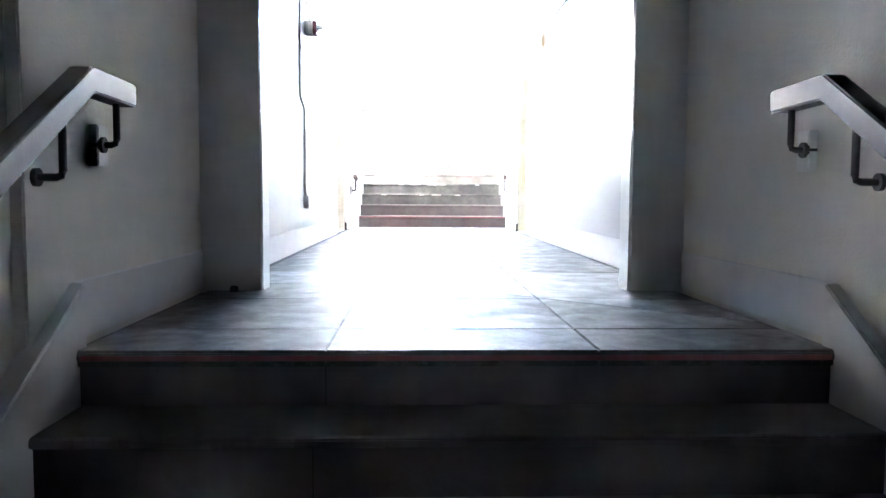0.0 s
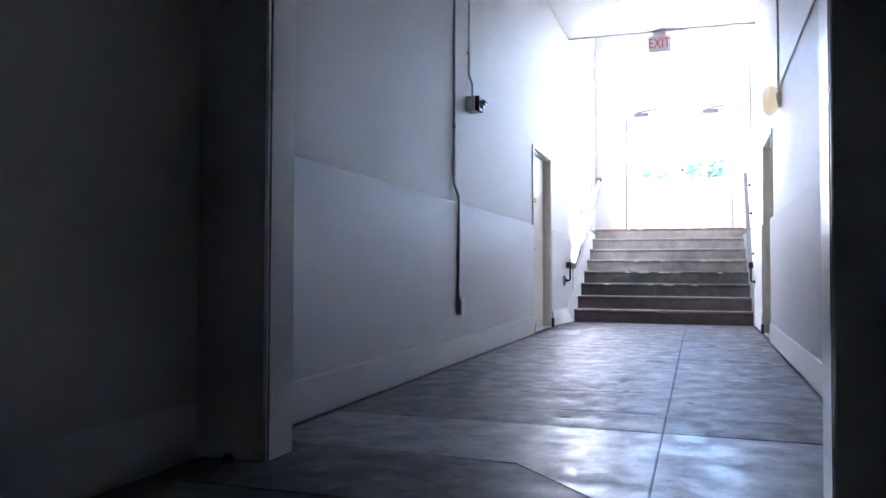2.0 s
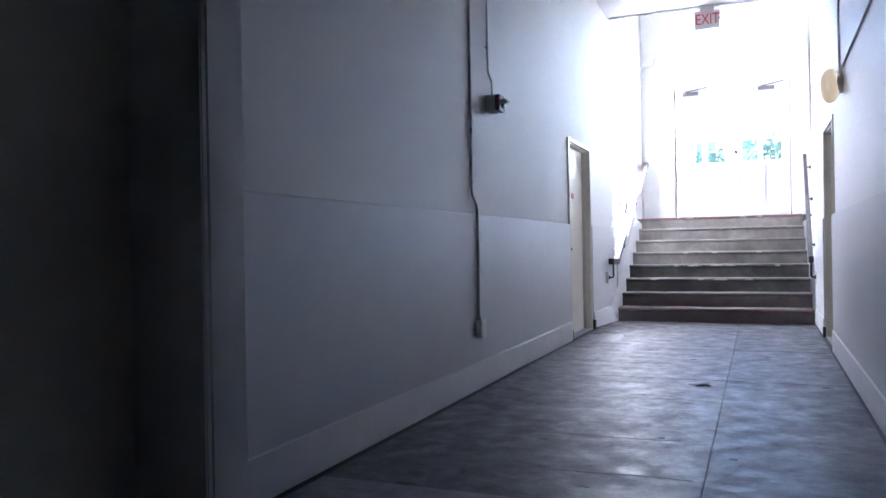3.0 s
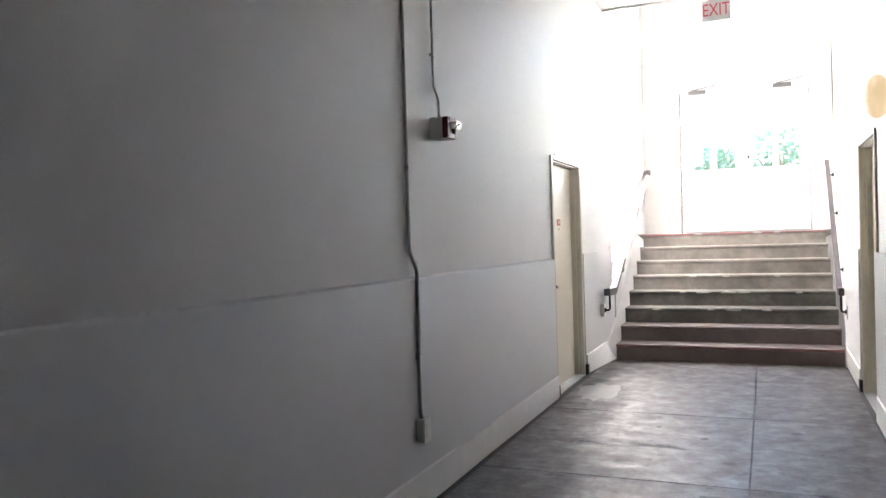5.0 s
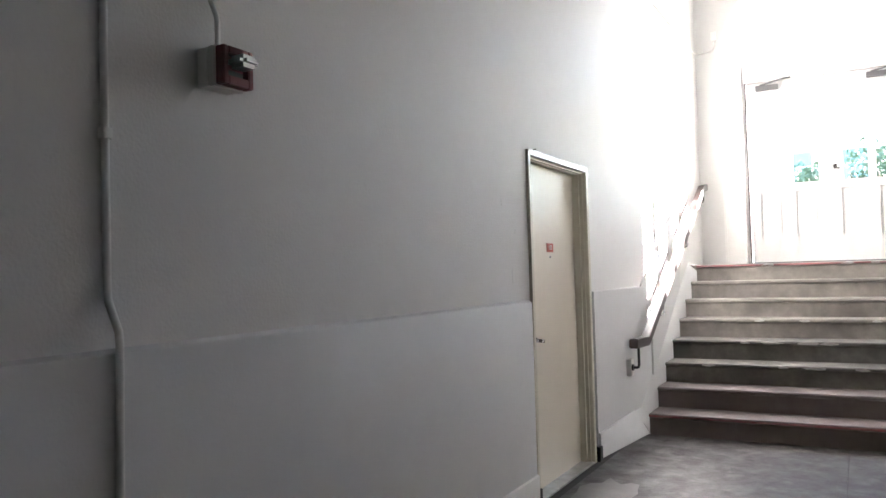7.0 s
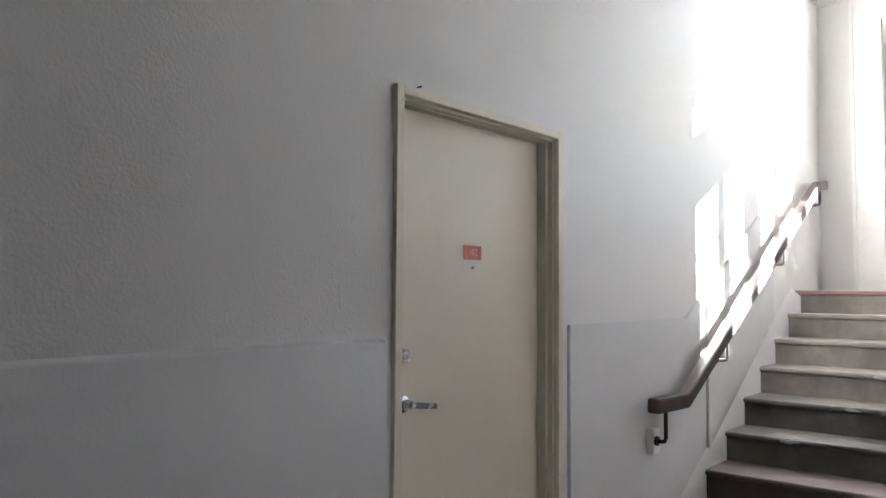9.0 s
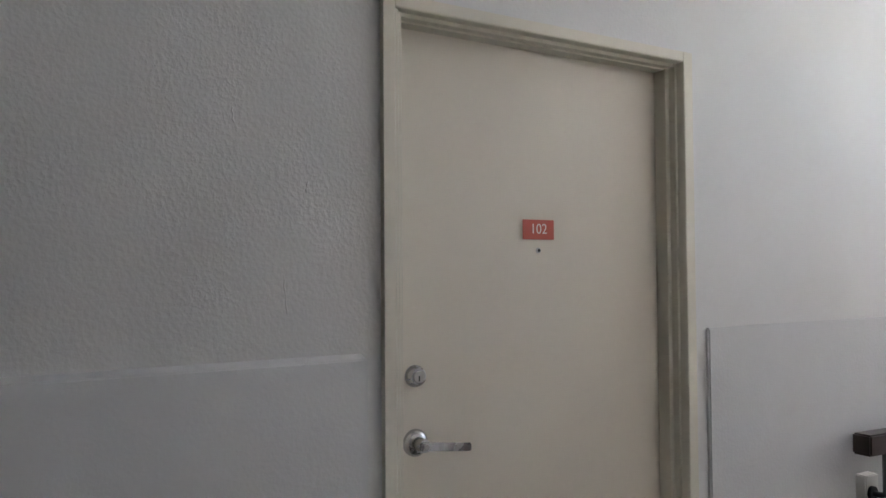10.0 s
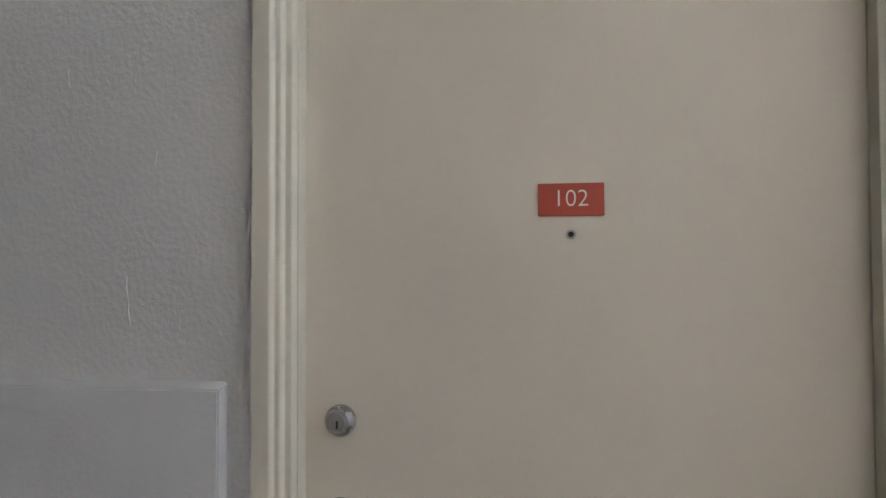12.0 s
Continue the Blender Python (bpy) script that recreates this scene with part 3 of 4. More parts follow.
# ---- double door and arched transom ----
dd = thing("double_door", (DXC, Y_END + 0.1, Z_TOP), "closed white half-glazed double door under an arched transom", "door", kind="structure")
YD = Y_END + 0.08
Z_DT = 3.56


def leaf(x0, x1, parent):
    """One leaf: stiles, rails, muntins, two raised panels and eight lights."""
    lf = part("door_leaf", boxes((x0, x0 + 0.11, YD, YD + 0.045, Z_TOP + 0.012, Z_DT - 0.004), (x1 - 0.11, x1, YD, YD + 0.045, Z_TOP + 0.012, Z_DT - 0.004),
                                 (x0 + 0.11, x1 - 0.11, YD, YD + 0.045, Z_TOP + 0.012, Z_TOP + 0.30), (x0 + 0.11, x1 - 0.11, YD, YD + 0.045, 2.23, 2.325),
                                 (x0 + 0.11, x1 - 0.11, YD, YD + 0.045, 3.40, Z_DT - 0.004),
                                 ((x0 + x1) / 2 - 0.065, (x0 + x1) / 2 + 0.065, YD, YD + 0.045, Z_TOP + 0.30, 2.23),
                                 ((x0 + x1) / 2 - 0.042, (x0 + x1) / 2 + 0.042, YD, YD + 0.045, 2.325, 3.40)), DOORW, parent)
    for a, b in ((x0 + 0.11, (x0 + x1) / 2 - 0.065), ((x0 + x1) / 2 + 0.065, x1 - 0.11)):
        bm = boxes((a, b, YD + 0.028, YD + 0.04, Z_TOP + 0.30, 2.23))
        box(bm, a + 0.035, b - 0.035, YD + 0.012, YD + 0.0275, Z_TOP + 0.335, 2.195)
        part("panel", bm, DOORW, lf, bevel=0.003)
        a, b = (a, b + 0.023) if a < (x0 + x1) / 2 - 0.1 else (a - 0.023, b)
        p = part("pane", boxes((a, b, YD + 0.02, YD + 0.025, 2.325, 3.40)), GLASS, lf, "clear glass pane")
        p.visible_shadow = False
        part("muntin", boxes((a, b, YD + 0.008, YD + 0.038, 2.675, 2.70), (a, b, YD + 0.008, YD + 0.038, 3.04, 3.065)), DOORW, lf)
    return lf


leaf_w = leaf(DX0 + 0.05, DXC - 0.003, dd)
leaf_e = leaf(DXC + 0.003, DX1 - 0.05, dd)
part("door_frame", boxes((DX0 + 0.001, DX0 + 0.043, Y_END + 0.03, Y_END + 0.16, Z_TOP, Z_DT + 0.05), (DX1 - 0.043, DX1 - 0.001, Y_END + 0.03, Y_END + 0.16, Z_TOP, Z_DT + 0.05)), TRIMW, dd)
# Thin grey strips stand in for the reveal's shade at both jambs.
for x in (DX0 + 0.026, DX1 - 0.044):
    part("reveal_shade", boxes((x, x + 0.018, Y_END + 0.024, Y_END + 0.0295, Z_TOP + 0.012, Z_DT)), STRIP, dd, "grey strip drawn for the reveal's shade")
part("transom_bar", boxes((DX0 + 0.001, DX1 - 0.001, Y_END + 0.02, Y_END + 0.16, Z_DT + 0.001, 3.82)), TRIMW, dd, bevel=0.004)
part("threshold", boxes((DX0 + 0.01, DX1 - 0.01, Y_END - 0.02, Y_END + 0.2, Z_TOP + 0.001, Z_TOP + 0.011)), DARK, dd, "dark metal threshold")
bm = bmesh.new()
prism(bm, [(DX0 + 0.02, 3.82)] + [(DXC - (DR - 0.02) * math.cos(math.pi * k / 24), 3.86 + (DR * 0.98 - 0.02) * math.sin(math.pi * k / 24)) for k in range(25)] + [(DX1 - 0.02, 3.82)], "y", YD + 0.02, YD + 0.026)
p = part("transom_pane", bm, GLASS, dd, "arched clear glass pane")
p.visible_shadow = False
bm = bmesh.new()
fi = [(DXC - (DR - 0.045) * math.cos(math.pi * k / 32), 3.86 + (DR * 0.98 - 0.045) * math.sin(math.pi * k / 32)) for k in range(33)]
fo = [(DXC - (DR - 0.001) * math.cos(math.pi * k / 32), 3.86 + (DR * 0.98 - 0.001) * math.sin(math.pi * k / 32)) for k in range(33)]
for k in range(32):
    prism(bm, [fi[k], fi[k + 1], fo[k + 1], fo[k]], "y", YD, YD + 0.05)
part("transom_frame", bm, TRIMW, dd)
for x in (DX0 + 0.10, DX1 - 0.55):
    bm = boxes((x + 0.05, x + 0.30, YD - 0.055, YD - 0.004, 3.455, 3.515))
    tube(bm, [(x + 0.1, YD - 0.03, 3.52), (x + 0.36, YD - 0.16, 3.545), (x + 0.46, YD - 0.02, 3.58)], 0.011, 8)
    part("door_closer", bm, CLOSER, dd, "grey metal door closer", bevel=0.004)
bm = bmesh.new()
tube(bm, [(DXC + 0.07, YD, 2.48), (DXC + 0.07, YD - 0.02, 2.48)], 0.03, 14)
tube(bm, [(DXC + 0.07, YD - 0.02, 2.48), (DXC + 0.07, YD - 0.05, 2.48), (DXC + 0.07, YD - 0.075, 2.48)], [0.012, 0.026, 0.02], 14)
part("door_knob", bm, DARK, dd, "dark door knob", smooth=True)


# ---- door 102 ----
def flush_door(name, label, xw, y0, y1, sx, extras=True):
    """A flush door in a pressed steel frame. xw: plaster plane; sx: +1 when it faces +x."""
    d = thing(name, (xw, (y0 + y1) / 2, 0), label, "door", kind="structure")

    def bx(bm, a, b, *rest):
        box(bm, *sorted((xw + sx * a, xw + sx * b)), *rest)
    def prof(f):
        """Section of the frame: depth from the plaster, width from its outer edge; f: width of the face."""
        if f > 0.04:
            return [(0.020, 0.0), (0.020, f - 0.004), (0.016, f), (-0.006, f + 0.004), (-0.006, f + 0.012), (-0.030, f + 0.014), (-0.030, f + 0.030), (-0.14, f + 0.030), (-0.14, 0.0)]
        if f < 0.034:
            return [(0.020, 0.0), (0.020, f - 0.003), (0.017, f), (-0.010, f + 0.001), (-0.010, f + 0.012), (-0.034, f + 0.013), (-0.034, f + 0.018), (-0.14, f + 0.018), (-0.14, 0.0)]
        return [(0.020, 0.0), (0.020, f - 0.004), (0.016, f), (0.008, f + 0.002), (0.008, f + 0.011), (0.004, f + 0.014), (-0.006, f + 0.016),
                (-0.006, f + 0.027), (-0.010, f + 0.030), (-0.030, f + 0.030), (-0.030, f + 0.027), (-0.034, f + 0.027), (-0.034, f + 0.030), (-0.14, f + 0.030), (-0.14, 0.0)]
    top = ZD + 0.032
    yo0, yo1 = y0 - 0.014, y1 + 0.044
    for piece, f in (("jamb", 0.036), ("jamb", 0.042), ("head", 0.0335)):
        bm = bmesh.new()
        if piece == "head":
            prism(bm, [(xw + sx * a, top - w) for a, w in prof(f)], "y", yo0 + 0.035, yo1 - 0.041)
        elif f < 0.04:
            prism(bm, [(xw + sx * a, yo0 + w) for a, w in prof(f)], "z", 0.0, top)
        else:
            prism(bm, [(xw + sx * a, yo1 - w) for a, w in prof(f)], "z", 0.0, top)
        part(piece, bm, FRAME, d, bevel=0.001)
    bm = bmesh.new()
    bx(bm, -0.12, -0.075, yo0 + 0.0655, yo1 - 0.0715, 0.014, top - 0.0515)
    lf = part("door_leaf", bm, CREAM, d, bevel=0.002)
    bm = bmesh.new()
    bx(bm, -0.14, 0.02, yo0 + 0.004, yo1 - 0.004, 0.0015, 0.013)
    part("threshold", bm, STEEL, d, "worn aluminium threshold", bevel=0.002)
    for a, b in ((y0 - 0.058, y0 - 0.016), (y1 + 0.047, y1 + 0.112)):
        bm = bmesh.new()
        bx(bm, 0.001, 0.045, a, b, 0.001, 0.105)
        part("base_block", bm, RUBBER, d, "black rubber base end", bevel=0.003)
    return d, lf


door, leaf102 = flush_door("door_1", "closed cream flush door with red number sign 102", XW, Y0, Y1, 1)
XL = XW - 0.075         # face of the leaf
bm = boxes((XL + 0.0005, XL + 0.004, 11.565, 11.68, 1.495, 1.553))
part("number_sign", bm, RED, leaf102, "red plate with white number 102", bevel=0.001)


def lettering(name, text, size, m, material, parent, label="", thin=0.0):
    """Raised text as a mesh."""
    cu = bpy.data.curves.new(name, "FONT")
    cu.body, cu.size, cu.extrude, cu.offset, cu.align_x, cu.align_y = text, size, 0.0006, thin, "CENTER", "CENTER"
    tmp = new(name + "_curve", cu)
    me = bpy.data.meshes.new_from_object(tmp.evaluated_get(bpy.context.evaluated_depsgraph_get()))
    bpy.data.objects.remove(tmp)
    me.materials.append(material)
    ob = new(name, me)
    ob.matrix_basis = m
    ob.parent = parent
    ob.matrix_parent_inverse = parent.matrix_basis.inverted()
    return tagged(ob, label)


lettering("numerals", "102", 0.042, pose(XL + 0.0048, 11.6225, 1.525, 90, 0, 90), LETTER, leaf102, "white numerals 102", -0.0005)
bm = bmesh.new()
tube(bm, [(XL + 0.0005, 11.622, 1.463), (XL + 0.005, 11.622, 1.463)], [0.0085, 0.007], 18)
peep = part("peephole", bm, STEEL, leaf102, "small dull metal peephole")
bm = bmesh.new()
tube(bm, [(XL + 0.0055, 11.622, 1.463), (XL + 0.0065, 11.622, 1.463)], [0.005, 0.0045], 14)
part("peephole_lens", bm, BLACK, peep, "dark lens")
# deadbolt
YB, ZB = 11.205, 1.128
bm = bmesh.new()
tube(bm, [(XL + 0.0005, YB, ZB), (XL + 0.008, YB, ZB), (XL + 0.02, YB, ZB), (XL + 0.024, YB, ZB)], [0.029, 0.029, 0.025, 0.021], 28)
bolt = part("deadbolt", bm, CHROME, leaf102, "satin chrome deadbolt cylinder", smooth=True)
bm = bmesh.new()
tube(bm, [(XL + 0.0242, YB, ZB), (XL + 0.027, YB, ZB)], [0.0155, 0.0145], 24)
part("cylinder_plug", bm, STEEL, bolt)
part("keyhole", boxes((XL + 0.0271, XL + 0.0276, YB - 0.0018, YB + 0.0018, ZB - 0.011, ZB + 0.003)), BLACK, bolt)
# lever handle
ZH = 0.953
bm = bmesh.new()
tube(bm, [(XL + 0.0005, YB, ZH), (XL + 0.007, YB, ZH), (XL + 0.017, YB, ZH), (XL + 0.022, YB, ZH)], [0.036, 0.036, 0.03, 0.02], 30)
tube(bm, [(XL + 0.02, YB, ZH), (XL + 0.055, YB, ZH)], [0.019, 0.017], 22)
rose = part("lever_handle", bm, CHROME, leaf102, "satin chrome lever handle", smooth=True)
bm = bmesh.new()
prism(bm, [(XL + 0.042, YB - 0.012), (XL + 0.064, YB - 0.012), (XL + 0.062, YB + 0.03), (XL + 0.058, YB + 0.128), (XL + 0.05, YB + 0.148), (XL + 0.044, YB + 0.146), (XL + 0.05, YB + 0.125), (XL + 0.046, YB + 0.03)], "z", ZH - 0.011, ZH + 0.011)
for v in bm.verts:
    v.co.z -= 0.13 * max(0.0, v.co.y - YB)
part("lever", bm, CHROME, rose, bevel=0.003)
bm = bmesh.new()
tube(bm, [(XL + 0.0645, YB, ZH), (XL + 0.0665, YB, ZH)], [0.0075, 0.007], 18)
part("lock_button", bm, STEEL, rose)

door2, leaf2 = flush_door("door_2", "closed cream flush door facing door 102", xe(11.36), E0, E1, -1)

# ---- handrails ----
def handrail(xw, sx, pts, brackets, label, plates=(), yaw=0.0, wide=0.07):
    """A rectangular painted rail on bent black brackets. pts: (y, z of the top) along it; sx: the way from wall to rail."""
    at = (xw, pts[0][0], pts[0][1])
    r = thing("handrail", at, label, "handrail", "wall handrails by the steps")
    xa, xb = sorted((xw + sx * 0.045, xw + sx * (0.045 + wide)))
    H = 0.076
    bm = bmesh.new()
    rows = []
    for i, (y, z) in enumerate(pts):
        a = Vector(pts[max(i - 1, 0)])
        b = Vector(pts[min(i + 1, len(pts) - 1)])
        p = Vector((y, z))
        d1 = (p - a).normalized() if i else (b - p).normalized()
        d2 = (b - p).normalized() if i < len(pts) - 1 else d1
        n = (Vector((-d1.y, d1.x)) + Vector((-d2.y, d2.x))).normalized()
        if n.y < 0:
            n = -n
        k = H / max(0.5, n.dot(Vector((-d1.y, d1.x)) if d1.x > 0 else Vector((d1.y, -d1.x))))
        q = p - n * abs(k)
        rows.append([bm.verts.new((x, *c)) for x, c in ((xa, p), (xb, p), (xb, q), (xa, q))])
    for u, w in zip(rows, rows[1:]):
        for k in range(4):
            bm.faces.new((u[k], u[(k + 1) % 4], w[(k + 1) % 4], w[k]))
    bm.faces.new(rows[0])
    bm.faces.new(rows[-1][::-1])
    part("rail", bm, RAIL, r, bevel=0.006)
    xm = (xa + xb) / 2
    for y, z, zw in brackets:
        bm = bmesh.new()
        tube(bm, [(xm, y, z), (xm, y, zw + 0.018), (xm - sx * 0.005, y, zw + 0.005), (xm - sx * 0.018, y, zw), (xw + sx * 0.012, y, zw)], 0.011, 12)
        off = max([(q[2] if len(q) > 2 else 0.024) - 0.002 for q in plates if abs(y - q[0]) < 0.05], default=0.0)
        tube(bm, [(xw + sx * (0.014 + off), y, zw), (xw - sx * 0.033, y, zw)], 0.026, 16)
        part("bracket", bm, BLACK, r, "bent black iron bracket", smooth=True)
    for y, z, *size in plates:
        deep, half = size or (0.024, 0.042)
        bm = boxes((*sorted((xw - sx * 0.03, xw + sx * deep)), y - half, y + half, z - 0.075, z + 0.06))
        part("mounting_plate", bm, WHITEP, r, "white painted mounting block", bevel=0.004)
    r.matrix_basis = r.matrix_basis @ pose(0, 0, 0, 0, 0, yaw)
    return r


s_lo = RISE / 0.3
handrail(-0.275, 1, [(3.95, 0.838), (3.60, 0.842), (1.5, 0.842 - 2.10 * s_lo)], [(3.86, 0.775, 0.63), (3.47, 0.70, 0.515), (2.3, 0.03, -0.13)], "dark painted wooden handrail beside the lower steps", [(3.875, 0.635, 0.03, 0.04)])
handrail(2.125, -1, [(3.95, 0.838), (3.60, 0.842), (1.5, 0.842 - 2.10 * s_lo)], [(3.86, 0.775, 0.63), (3.47, 0.70, 0.515), (2.3, 0.03, -0.13)], "dark painted wooden handrail beside the lower steps", [(3.875, 0.635, 0.03, 0.04)])
handrail(XW + 0.03, 1, [(12.93, 0.81), (13.31, 0.80), (16.15, 0.80 + 2.84 * SL), (16.38, 0.80 + 2.9 * SL)], [(13.08, 0.745, 0.565), (14.0, 1.09, 0.94), (15.2, 1.72, 1.58), (16.25, 2.26, 2.12)], "dark brown wooden handrail climbing beside the upper steps", [(13.09, 0.57)])
handrail(xe(12.93) - 0.026, -1, [(12.93, 0.81), (13.31, 0.80), (16.15, 0.80 + 2.84 * SL), (16.38, 0.80 + 2.9 * SL)], [(13.08, 0.745, 0.565), (14.0, 1.09, 0.94), (15.2, 1.72, 1.58), (16.25, 2.26, 2.12)], "dark brown wooden handrail climbing beside the upper steps", [(13.09, 0.57)], yaw=-2.1, wide=0.05)


# ---- conduits and fixtures ----
def conduit(name, pts, r, label, straps=()):
    c = thing(name, pts[0], label, "conduit", "surface conduits")
    bm = bmesh.new()
    tube(bm, pts, r, 10)
    part("pipe", bm, TRIMW, c, smooth=True)
    for x0, x1, y0, y1, z0, z1 in straps:
        part("strap", boxes((x0, x1, y0, y1, z0, z1)), TRIMW, c, bevel=0.002)
    return c


XD = XW + 0.036
conduit("conduit", [(XW + 0.012, 8.165, Z_CEIL), (XW + 0.012, 8.168, 1.36), (XW + 0.015, 8.168, 1.33), (XD + 0.008, 8.176, 1.25), (XD + 0.012, 8.175, 1.22), (XD + 0.012, 8.168, 0.56), (XD + 0.014, 8.168, 0.52), (XD + 0.02, 8.17, 0.47)], 0.011,
        "white painted conduit down the wall to an outlet", [(XW, XW + 0.026, 8.153, 8.183, 1.755, 1.785), (XD, XD + 0.026, 8.15, 8.19, 0.78, 0.80)])
conduit("conduit", [(XW + 0.014, 8.533, Z_CEIL), (XW + 0.016, 8.536, 2.262), (XW + 0.018, 8.537, 2.245), (XW + 0.039, 8.544, 2.185), (XW + 0.042, 8.546, 2.165), (XW + 0.042, 8.546, 2.078)], 0.0085,
        "thin white conduit down to the alarm", [(XW, XW + 0.026, 8.517, 8.553, 2.42, 2.436)])
o = thing("outlet_box", (XD, 8.17, 0.35), "grey-white surface outlet box at the conduit's end", "outlet")
part("box", boxes((XD, XD + 0.042, 8.133, 8.207, 0.36, 0.475)), WHITEP, o, bevel=0.004)
part("cover", boxes((XD + 0.043, XD + 0.048, 8.128, 8.212, 0.355, 0.48)), WHITEP, o, bevel=0.002)
for z in (0.395, 0.44):
    part("socket", boxes((XD + 0.0485, XD + 0.051, 8.153, 8.187, z - 0.014, z + 0.014)), WHITEP, o, bevel=0.001)

al = thing("fire_alarm", (XW, 8.55, 1.96), "red fire alarm with clear strobe on a white box", "fire alarm")
part("backbox", boxes((XW, XW + 0.045, 8.50, 8.625, 1.957, 2.075)), WHITEP, al, "white backbox", bevel=0.004)
part("adapter", boxes((XW + 0.046, XW + 0.075, 8.498, 8.627, 1.955, 2.077)), WHITEP, al, bevel=0.003)
bm = boxes((XW + 0.076, XW + 0.112, 8.50, 8.52, 1.958, 2.074), (XW + 0.076, XW + 0.112, 8.605, 8.625, 1.958, 2.074), (XW + 0.076, XW + 0.112, 8.521, 8.604, 2.05, 2.074),
           (XW + 0.076, XW + 0.112, 8.521, 8.604, 1.958, 1.985), (XW + 0.076, XW + 0.09, 8.521, 8.604, 1.985, 2.05))
hn = part("horn", bm, REDA, al, "dark red plastic horn", bevel=0.003)
part("sounder", boxes((XW + 0.0905, XW + 0.094, 8.53, 8.597, 1.988, 2.005)), BLACK, hn)
bm = boxes((XW + 0.091, XW + 0.165, 8.525, 8.602, 2.008, 2.046))
part("strobe_lens", bm, LENS, al, "clear strobe lens", bevel=0.014)

ex = thing("exit_sign", (1.0, Y_HALL - 0.03, Z_CEIL), "white exit sign with red letters below the ceiling", "exit sign")
part("housing", boxes((0.86, 1.162, Y_HALL - 0.06, Y_HALL - 0.005, 3.704, 3.93)), SIGN, ex, bevel=0.006)
part("canopy", boxes((0.93, 1.09, Y_HALL - 0.07, Y_HALL + 0.005, 3.931, Z_CEIL)), STEEL, ex, "grey metal canopy", bevel=0.004)
lettering("letters", "EXIT", 0.195, Matrix.Translation((1.011, Y_HALL - 0.062, 3.818)) @ Euler((radians(90), 0, 0)).to_matrix().to_4x4() @ Matrix.Diagonal((0.72, 1, 1, 1)), REDL, ex, "red letters EXIT")
conduit("conduit", [(XW + 0.02, Y_HALL - 0.05, Z_CEIL - 0.016), (2.25, Y_HALL - 0.05, Z_CEIL - 0.016)], 0.014, "grey conduit across the ceiling to the exit sign")

# wall lamp and its conduits on the east wall
XL_E = xe(9.95)
wl = thing("wall_lamp", (XL_E, 9.95, 2.2), "white oval glass wall lamp below a conduit", "wall lamp")
bm = bmesh.new()
tube(bm, [(XL_E, 9.95, 2.2), (XL_E - 0.05, 9.95, 2.2), (XL_E - 0.06, 9.95, 2.2)], [0.075, 0.075, 0.065], 24)
part("base", bm, WHITEP, wl, smooth=True)
bm = bmesh.new()
bmesh.ops.create_uvsphere(bm, u_segments=24, v_segments=14, radius=1.0)
bmesh.ops.transform(bm, matrix=Matrix.Translation((XL_E - 0.09, 9.95, 2.19)) @ Matrix.Diagonal((0.075, 0.095, 0.135, 1)), verts=bm.verts)
part("globe", bm, LAMPG, wl, "faintly glowing frosted glass globe", smooth=True)
conduit("conduit", [(XL_E - 0.012, 10.05, Z_CEIL), (XL_E - 0.012, 10.04, 2.40), (XL_E - 0.015, 9.99, 2.30), (XL_E - 0.02, 9.97, 2.25)], 0.0095, "white conduit down to the wall lamp")
conduit("conduit", [(xe(5.4) - 0.012, 5.4, 2.31), (xe(9.7) - 0.012, 9.7, 2.31), (XL_E - 0.014, 9.85, 2.29), (XL_E - 0.02, 9.9, 2.24)], 0.0095, "white conduit along the wall to the lamp")
jb = thing("junction_box", (-0.0, Y_END, 4.15), "small white box beside the arch", "junction box")
part("box", boxes((-0.055, 0.005, Y_END - 0.04, Y_END, 4.13, 4.24)), WHITEP, jb, bevel=0.004)
conduit("conduit", [(XW + 0.012, 13.7, 3.98), (XW + 0.012, 16.5, 3.98), (XW + 0.02, 16.66, 3.99), (XW + 0.1, Y_END - 0.012, 4.0), (-0.05, Y_END - 0.012, 4.01), (-0.025, Y_END - 0.014, 4.05), (-0.025, Y_END - 0.016, 4.13)], 0.009, "thin white conduit along the wall to the box")

# ---- outside the double door ----
# Added slab: its outer edge keeps sun off the upper transom glass.
structure("sun_blocker", boxes((-1.2, 3.6, Y_END + 0.3, Y_END + 1.35, 4.96, 5.1)), TRIMW, "white slab added over the entrance to cut the sun")
bm = bmesh.new()
prism(bm, [(-900, Y_END + 0.3), (900, Y_END + 0.3), (900, 1800), (-900, 1800)], "z", Z_TOP - 0.3, Z_TOP - 0.02)
structure("ground", bm, PAVING, "sunny pale paving outside the door")


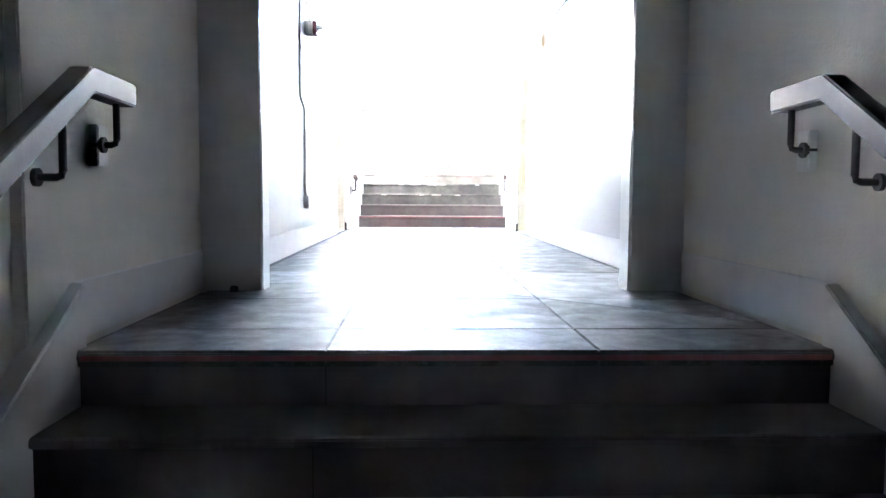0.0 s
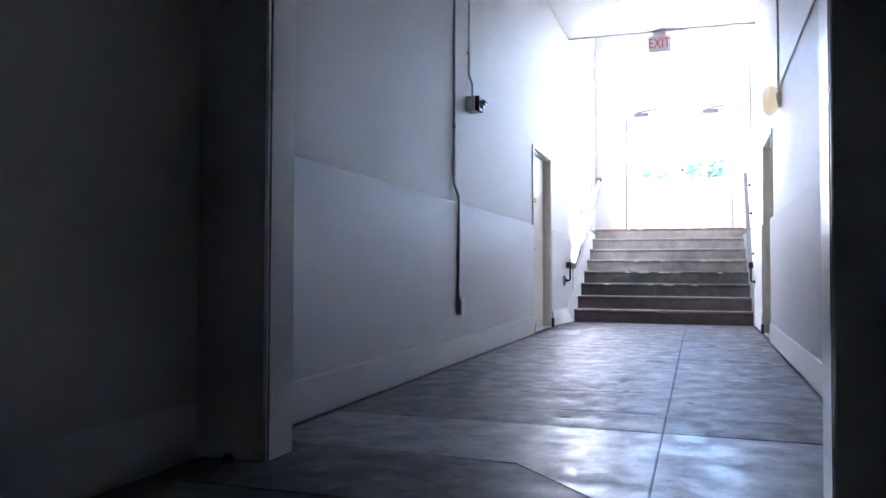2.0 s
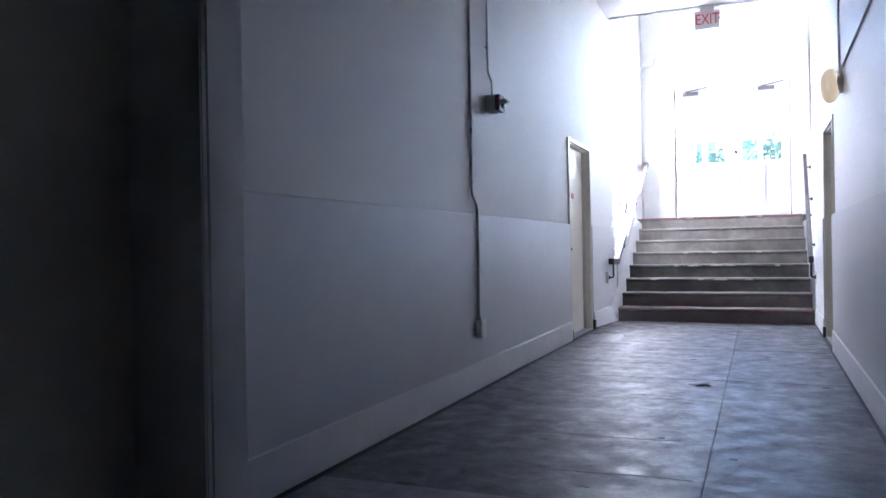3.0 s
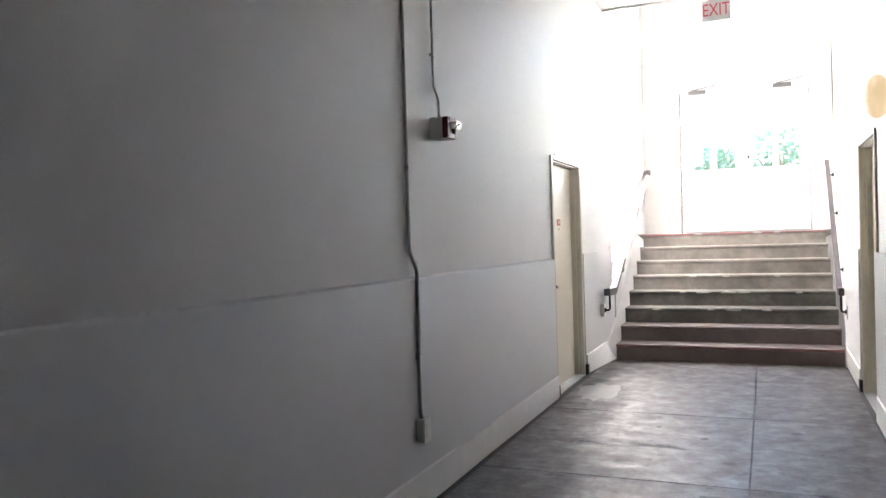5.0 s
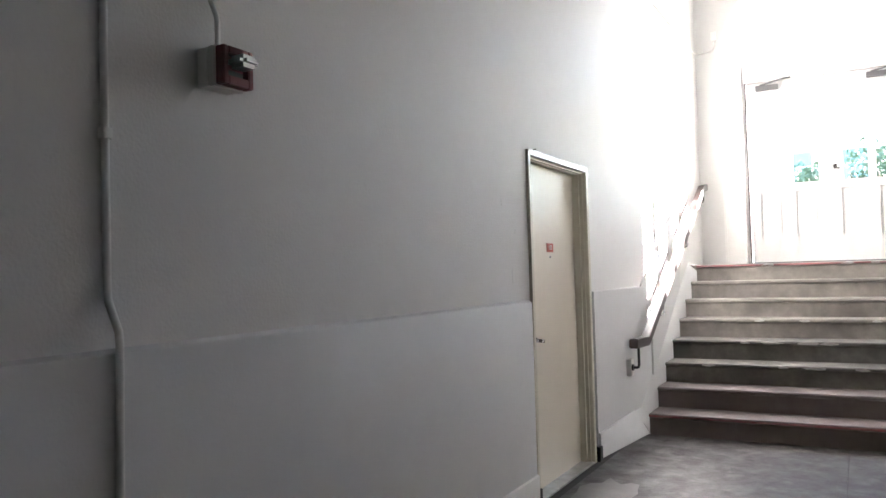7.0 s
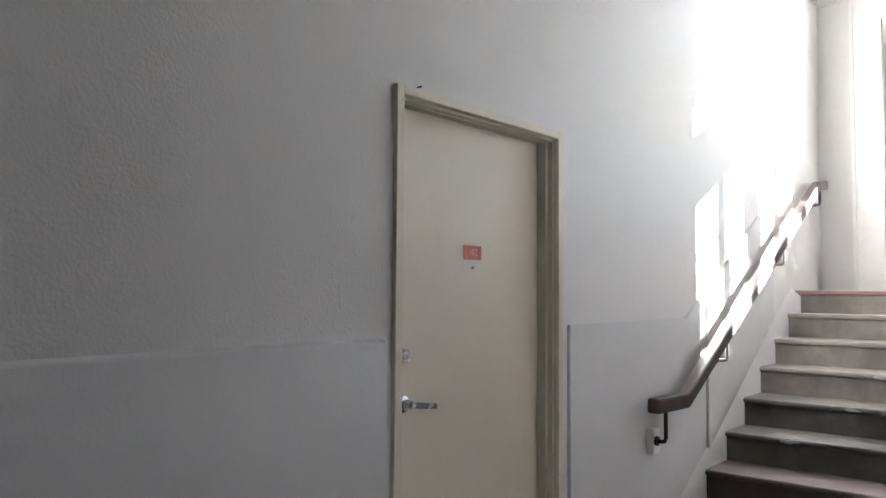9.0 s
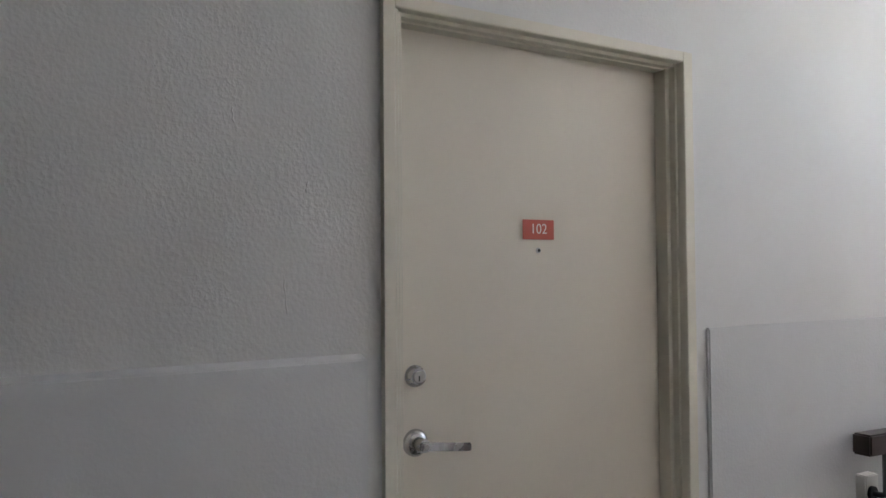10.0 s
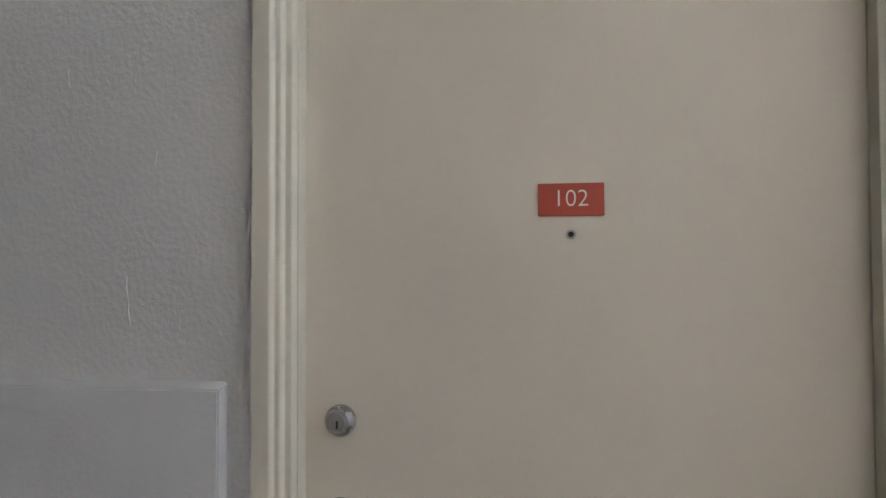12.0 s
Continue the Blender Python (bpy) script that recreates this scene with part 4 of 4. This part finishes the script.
def tree(x, y, h, seed, label):
    rng = random.Random(seed)
    t = thing("tree", (x, y, Z_TOP - 0.05), label, "tree", "street trees")
    bm = bmesh.new()
    zb = Z_TOP - 0.05
    tube(bm, [(x, y, zb), (x + 0.05, y, zb + h * 0.25), (x - 0.05, y + 0.1, zb + h * 0.5)], [0.16, 0.12, 0.08], 10)
    for k in range(7):
        a = k * 0.9
        tube(bm, [(x, y, zb + h * 0.2 + 0.05 * k), (x + math.cos(a) * h * 0.13, y + math.sin(a) * h * 0.13, zb + h * 0.42), (x + math.cos(a) * h * 0.24, y + math.sin(a) * h * 0.24, zb + h * 0.6)], [0.06, 0.04, 0.015], 7)
    part("trunk", bm, BARK, t, smooth=True)
    verts, faces = [], []
    for k in range(5200):
        while True:
            p = Vector((rng.uniform(-1, 1), rng.uniform(-1, 1), rng.uniform(-1, 1)))
            if p.length < 1:
                break
        p = p * (0.55 + 0.45 * abs(noise.noise(p * 2.2 + Vector((seed, 0, 0)))) * 1.6)
        if noise.noise(p * 3.4 + Vector((seed * 3, 0, 0))) < -0.12:
            continue
        c = Vector((x + p.x * h * 0.36, y + p.y * h * 0.36, zb + h * 0.52 + p.z * h * 0.46))
        u = Vector((rng.gauss(0, 1), rng.gauss(0, 1), rng.gauss(0, 1))).normalized() * 0.075
        w = u.orthogonal().normalized() * 0.04
        n = len(verts)
        verts += [c - u, c + w, c + u, c - w]
        faces.append((n, n + 1, n + 2, n + 3))
    me = bpy.data.meshes.new("crown")
    me.from_pydata(verts, [], faces)
    me.materials.append(LEAF)
    cr = new("crown", me)
    cr.parent = t
    cr.matrix_parent_inverse = t.matrix_basis.inverted()
    return t


tree(0.35, 29.0, 3.0, 3, "low leafy green tree outside the door")
tree(2.1, 30.0, 3.9, 5, "leafy green street tree outside the door")
tree(3.9, 31.0, 3.5, 8, "leafy green street tree outside the door")


def facade(x0, x1, y, z1):
    """A plain pale building across the street, with rows of framed windows."""
    b = thing("building", ((x0 + x1) / 2, y, Z_TOP - 0.05), "pale rendered building with blue-tinted windows across the street", "building")
    cols, rows = [x0 + 1.2 + 2.05 * k for k in range(int((x1 - x0 - 2) / 2.05))], (4.7,)
    bm = bmesh.new()
    zs = [Z_TOP - 0.3] + [z for r in rows for z in (r, r + 1.3)] + [z1]
    for k in range(0, len(zs) - 1):
        if k % 2 == 0:
            box(bm, x0, x1, y, y + 0.3, zs[k], zs[k + 1])
        else:
            edges = [x0] + [c for q in cols for c in (q, q + 1.0)] + [x1]
            for m in range(0, len(edges) - 1, 2):
                box(bm, edges[m], edges[m + 1], y, y + 0.3, zs[k], zs[k + 1])
    part("wall", bm, RENDER, b)
    part("roof", boxes((x0 - 0.3, x1 + 0.3, y - 0.3, y + 8, z1 + 0.001, z1 + 0.3)), TRIMW, b)
    first = None
    for r in rows:
        for q in cols:
            if first is None:
                w = part("window", boxes((q, q + 0.05, y + 0.05, y + 0.12, r, r + 1.3), (q + 0.95, q + 1.0, y + 0.05, y + 0.12, r, r + 1.3), (q + 0.051, q + 0.949, y + 0.05, y + 0.12, r, r + 0.05), (q + 0.051, q + 0.949, y + 0.05, y + 0.12, r + 0.63, r + 0.68), (q + 0.051, q + 0.949, y + 0.05, y + 0.12, r + 1.25, r + 1.3)), TRIMW, b)
                pn = part("pane", boxes((q + 0.02, q + 0.98, y + 0.125, y + 0.14, r + 0.02, r + 1.28)), TEAL, w)
                first = (w, pn, q, r)
            else:
                w2 = new("window", first[0].data)
                w2.parent = b
                w2.matrix_parent_inverse = b.matrix_basis.inverted()
                w2.matrix_basis = Matrix.Translation((q - first[2], 0, r - first[3]))
                p2 = new("pane", first[1].data)
                p2.parent = w2
    return b


facade(-18.79, 5.5, 42.0, 6.9)

hk = thing("wall_hook", (XW, 11.19, 2.115), "tiny dark nail above the cream door frame", "nail")
bm = bmesh.new()
tube(bm, [(XW, 11.193, 2.112), (XW + 0.012, 11.196, 2.114), (XW + 0.016, 11.2, 2.113)], [0.003, 0.003, 0.006], 8)
part("nail", bm, DARK, hk)


def plaster_ridge(y, z, length, lean):
    """A small raised scar in the plaster of the west wall."""
    sc = thing("plaster_ridge", (XW, y, z), "small raised trowel scar in the white plaster", "plaster scar", "trowel scars")
    bm = bmesh.new()
    n = 7
    pts = [(XW - 0.001, y + lean * k / n + 0.0015 * math.sin(k * 2.1), z - length * k / n) for k in range(n + 1)]
    tube(bm, pts, [0.001] + [0.0022 + 0.0006 * math.sin(k * 1.7) for k in range(n - 1)] + [0.001], 8)
    part("ridge", bm, PLASTER, sc, smooth=True)


plaster_ridge(10.82, 1.40, 0.10, 0.01)
plaster_ridge(10.88, 1.62, 0.03, -0.004)
plaster_ridge(10.70, 1.78, 0.04, 0.004)
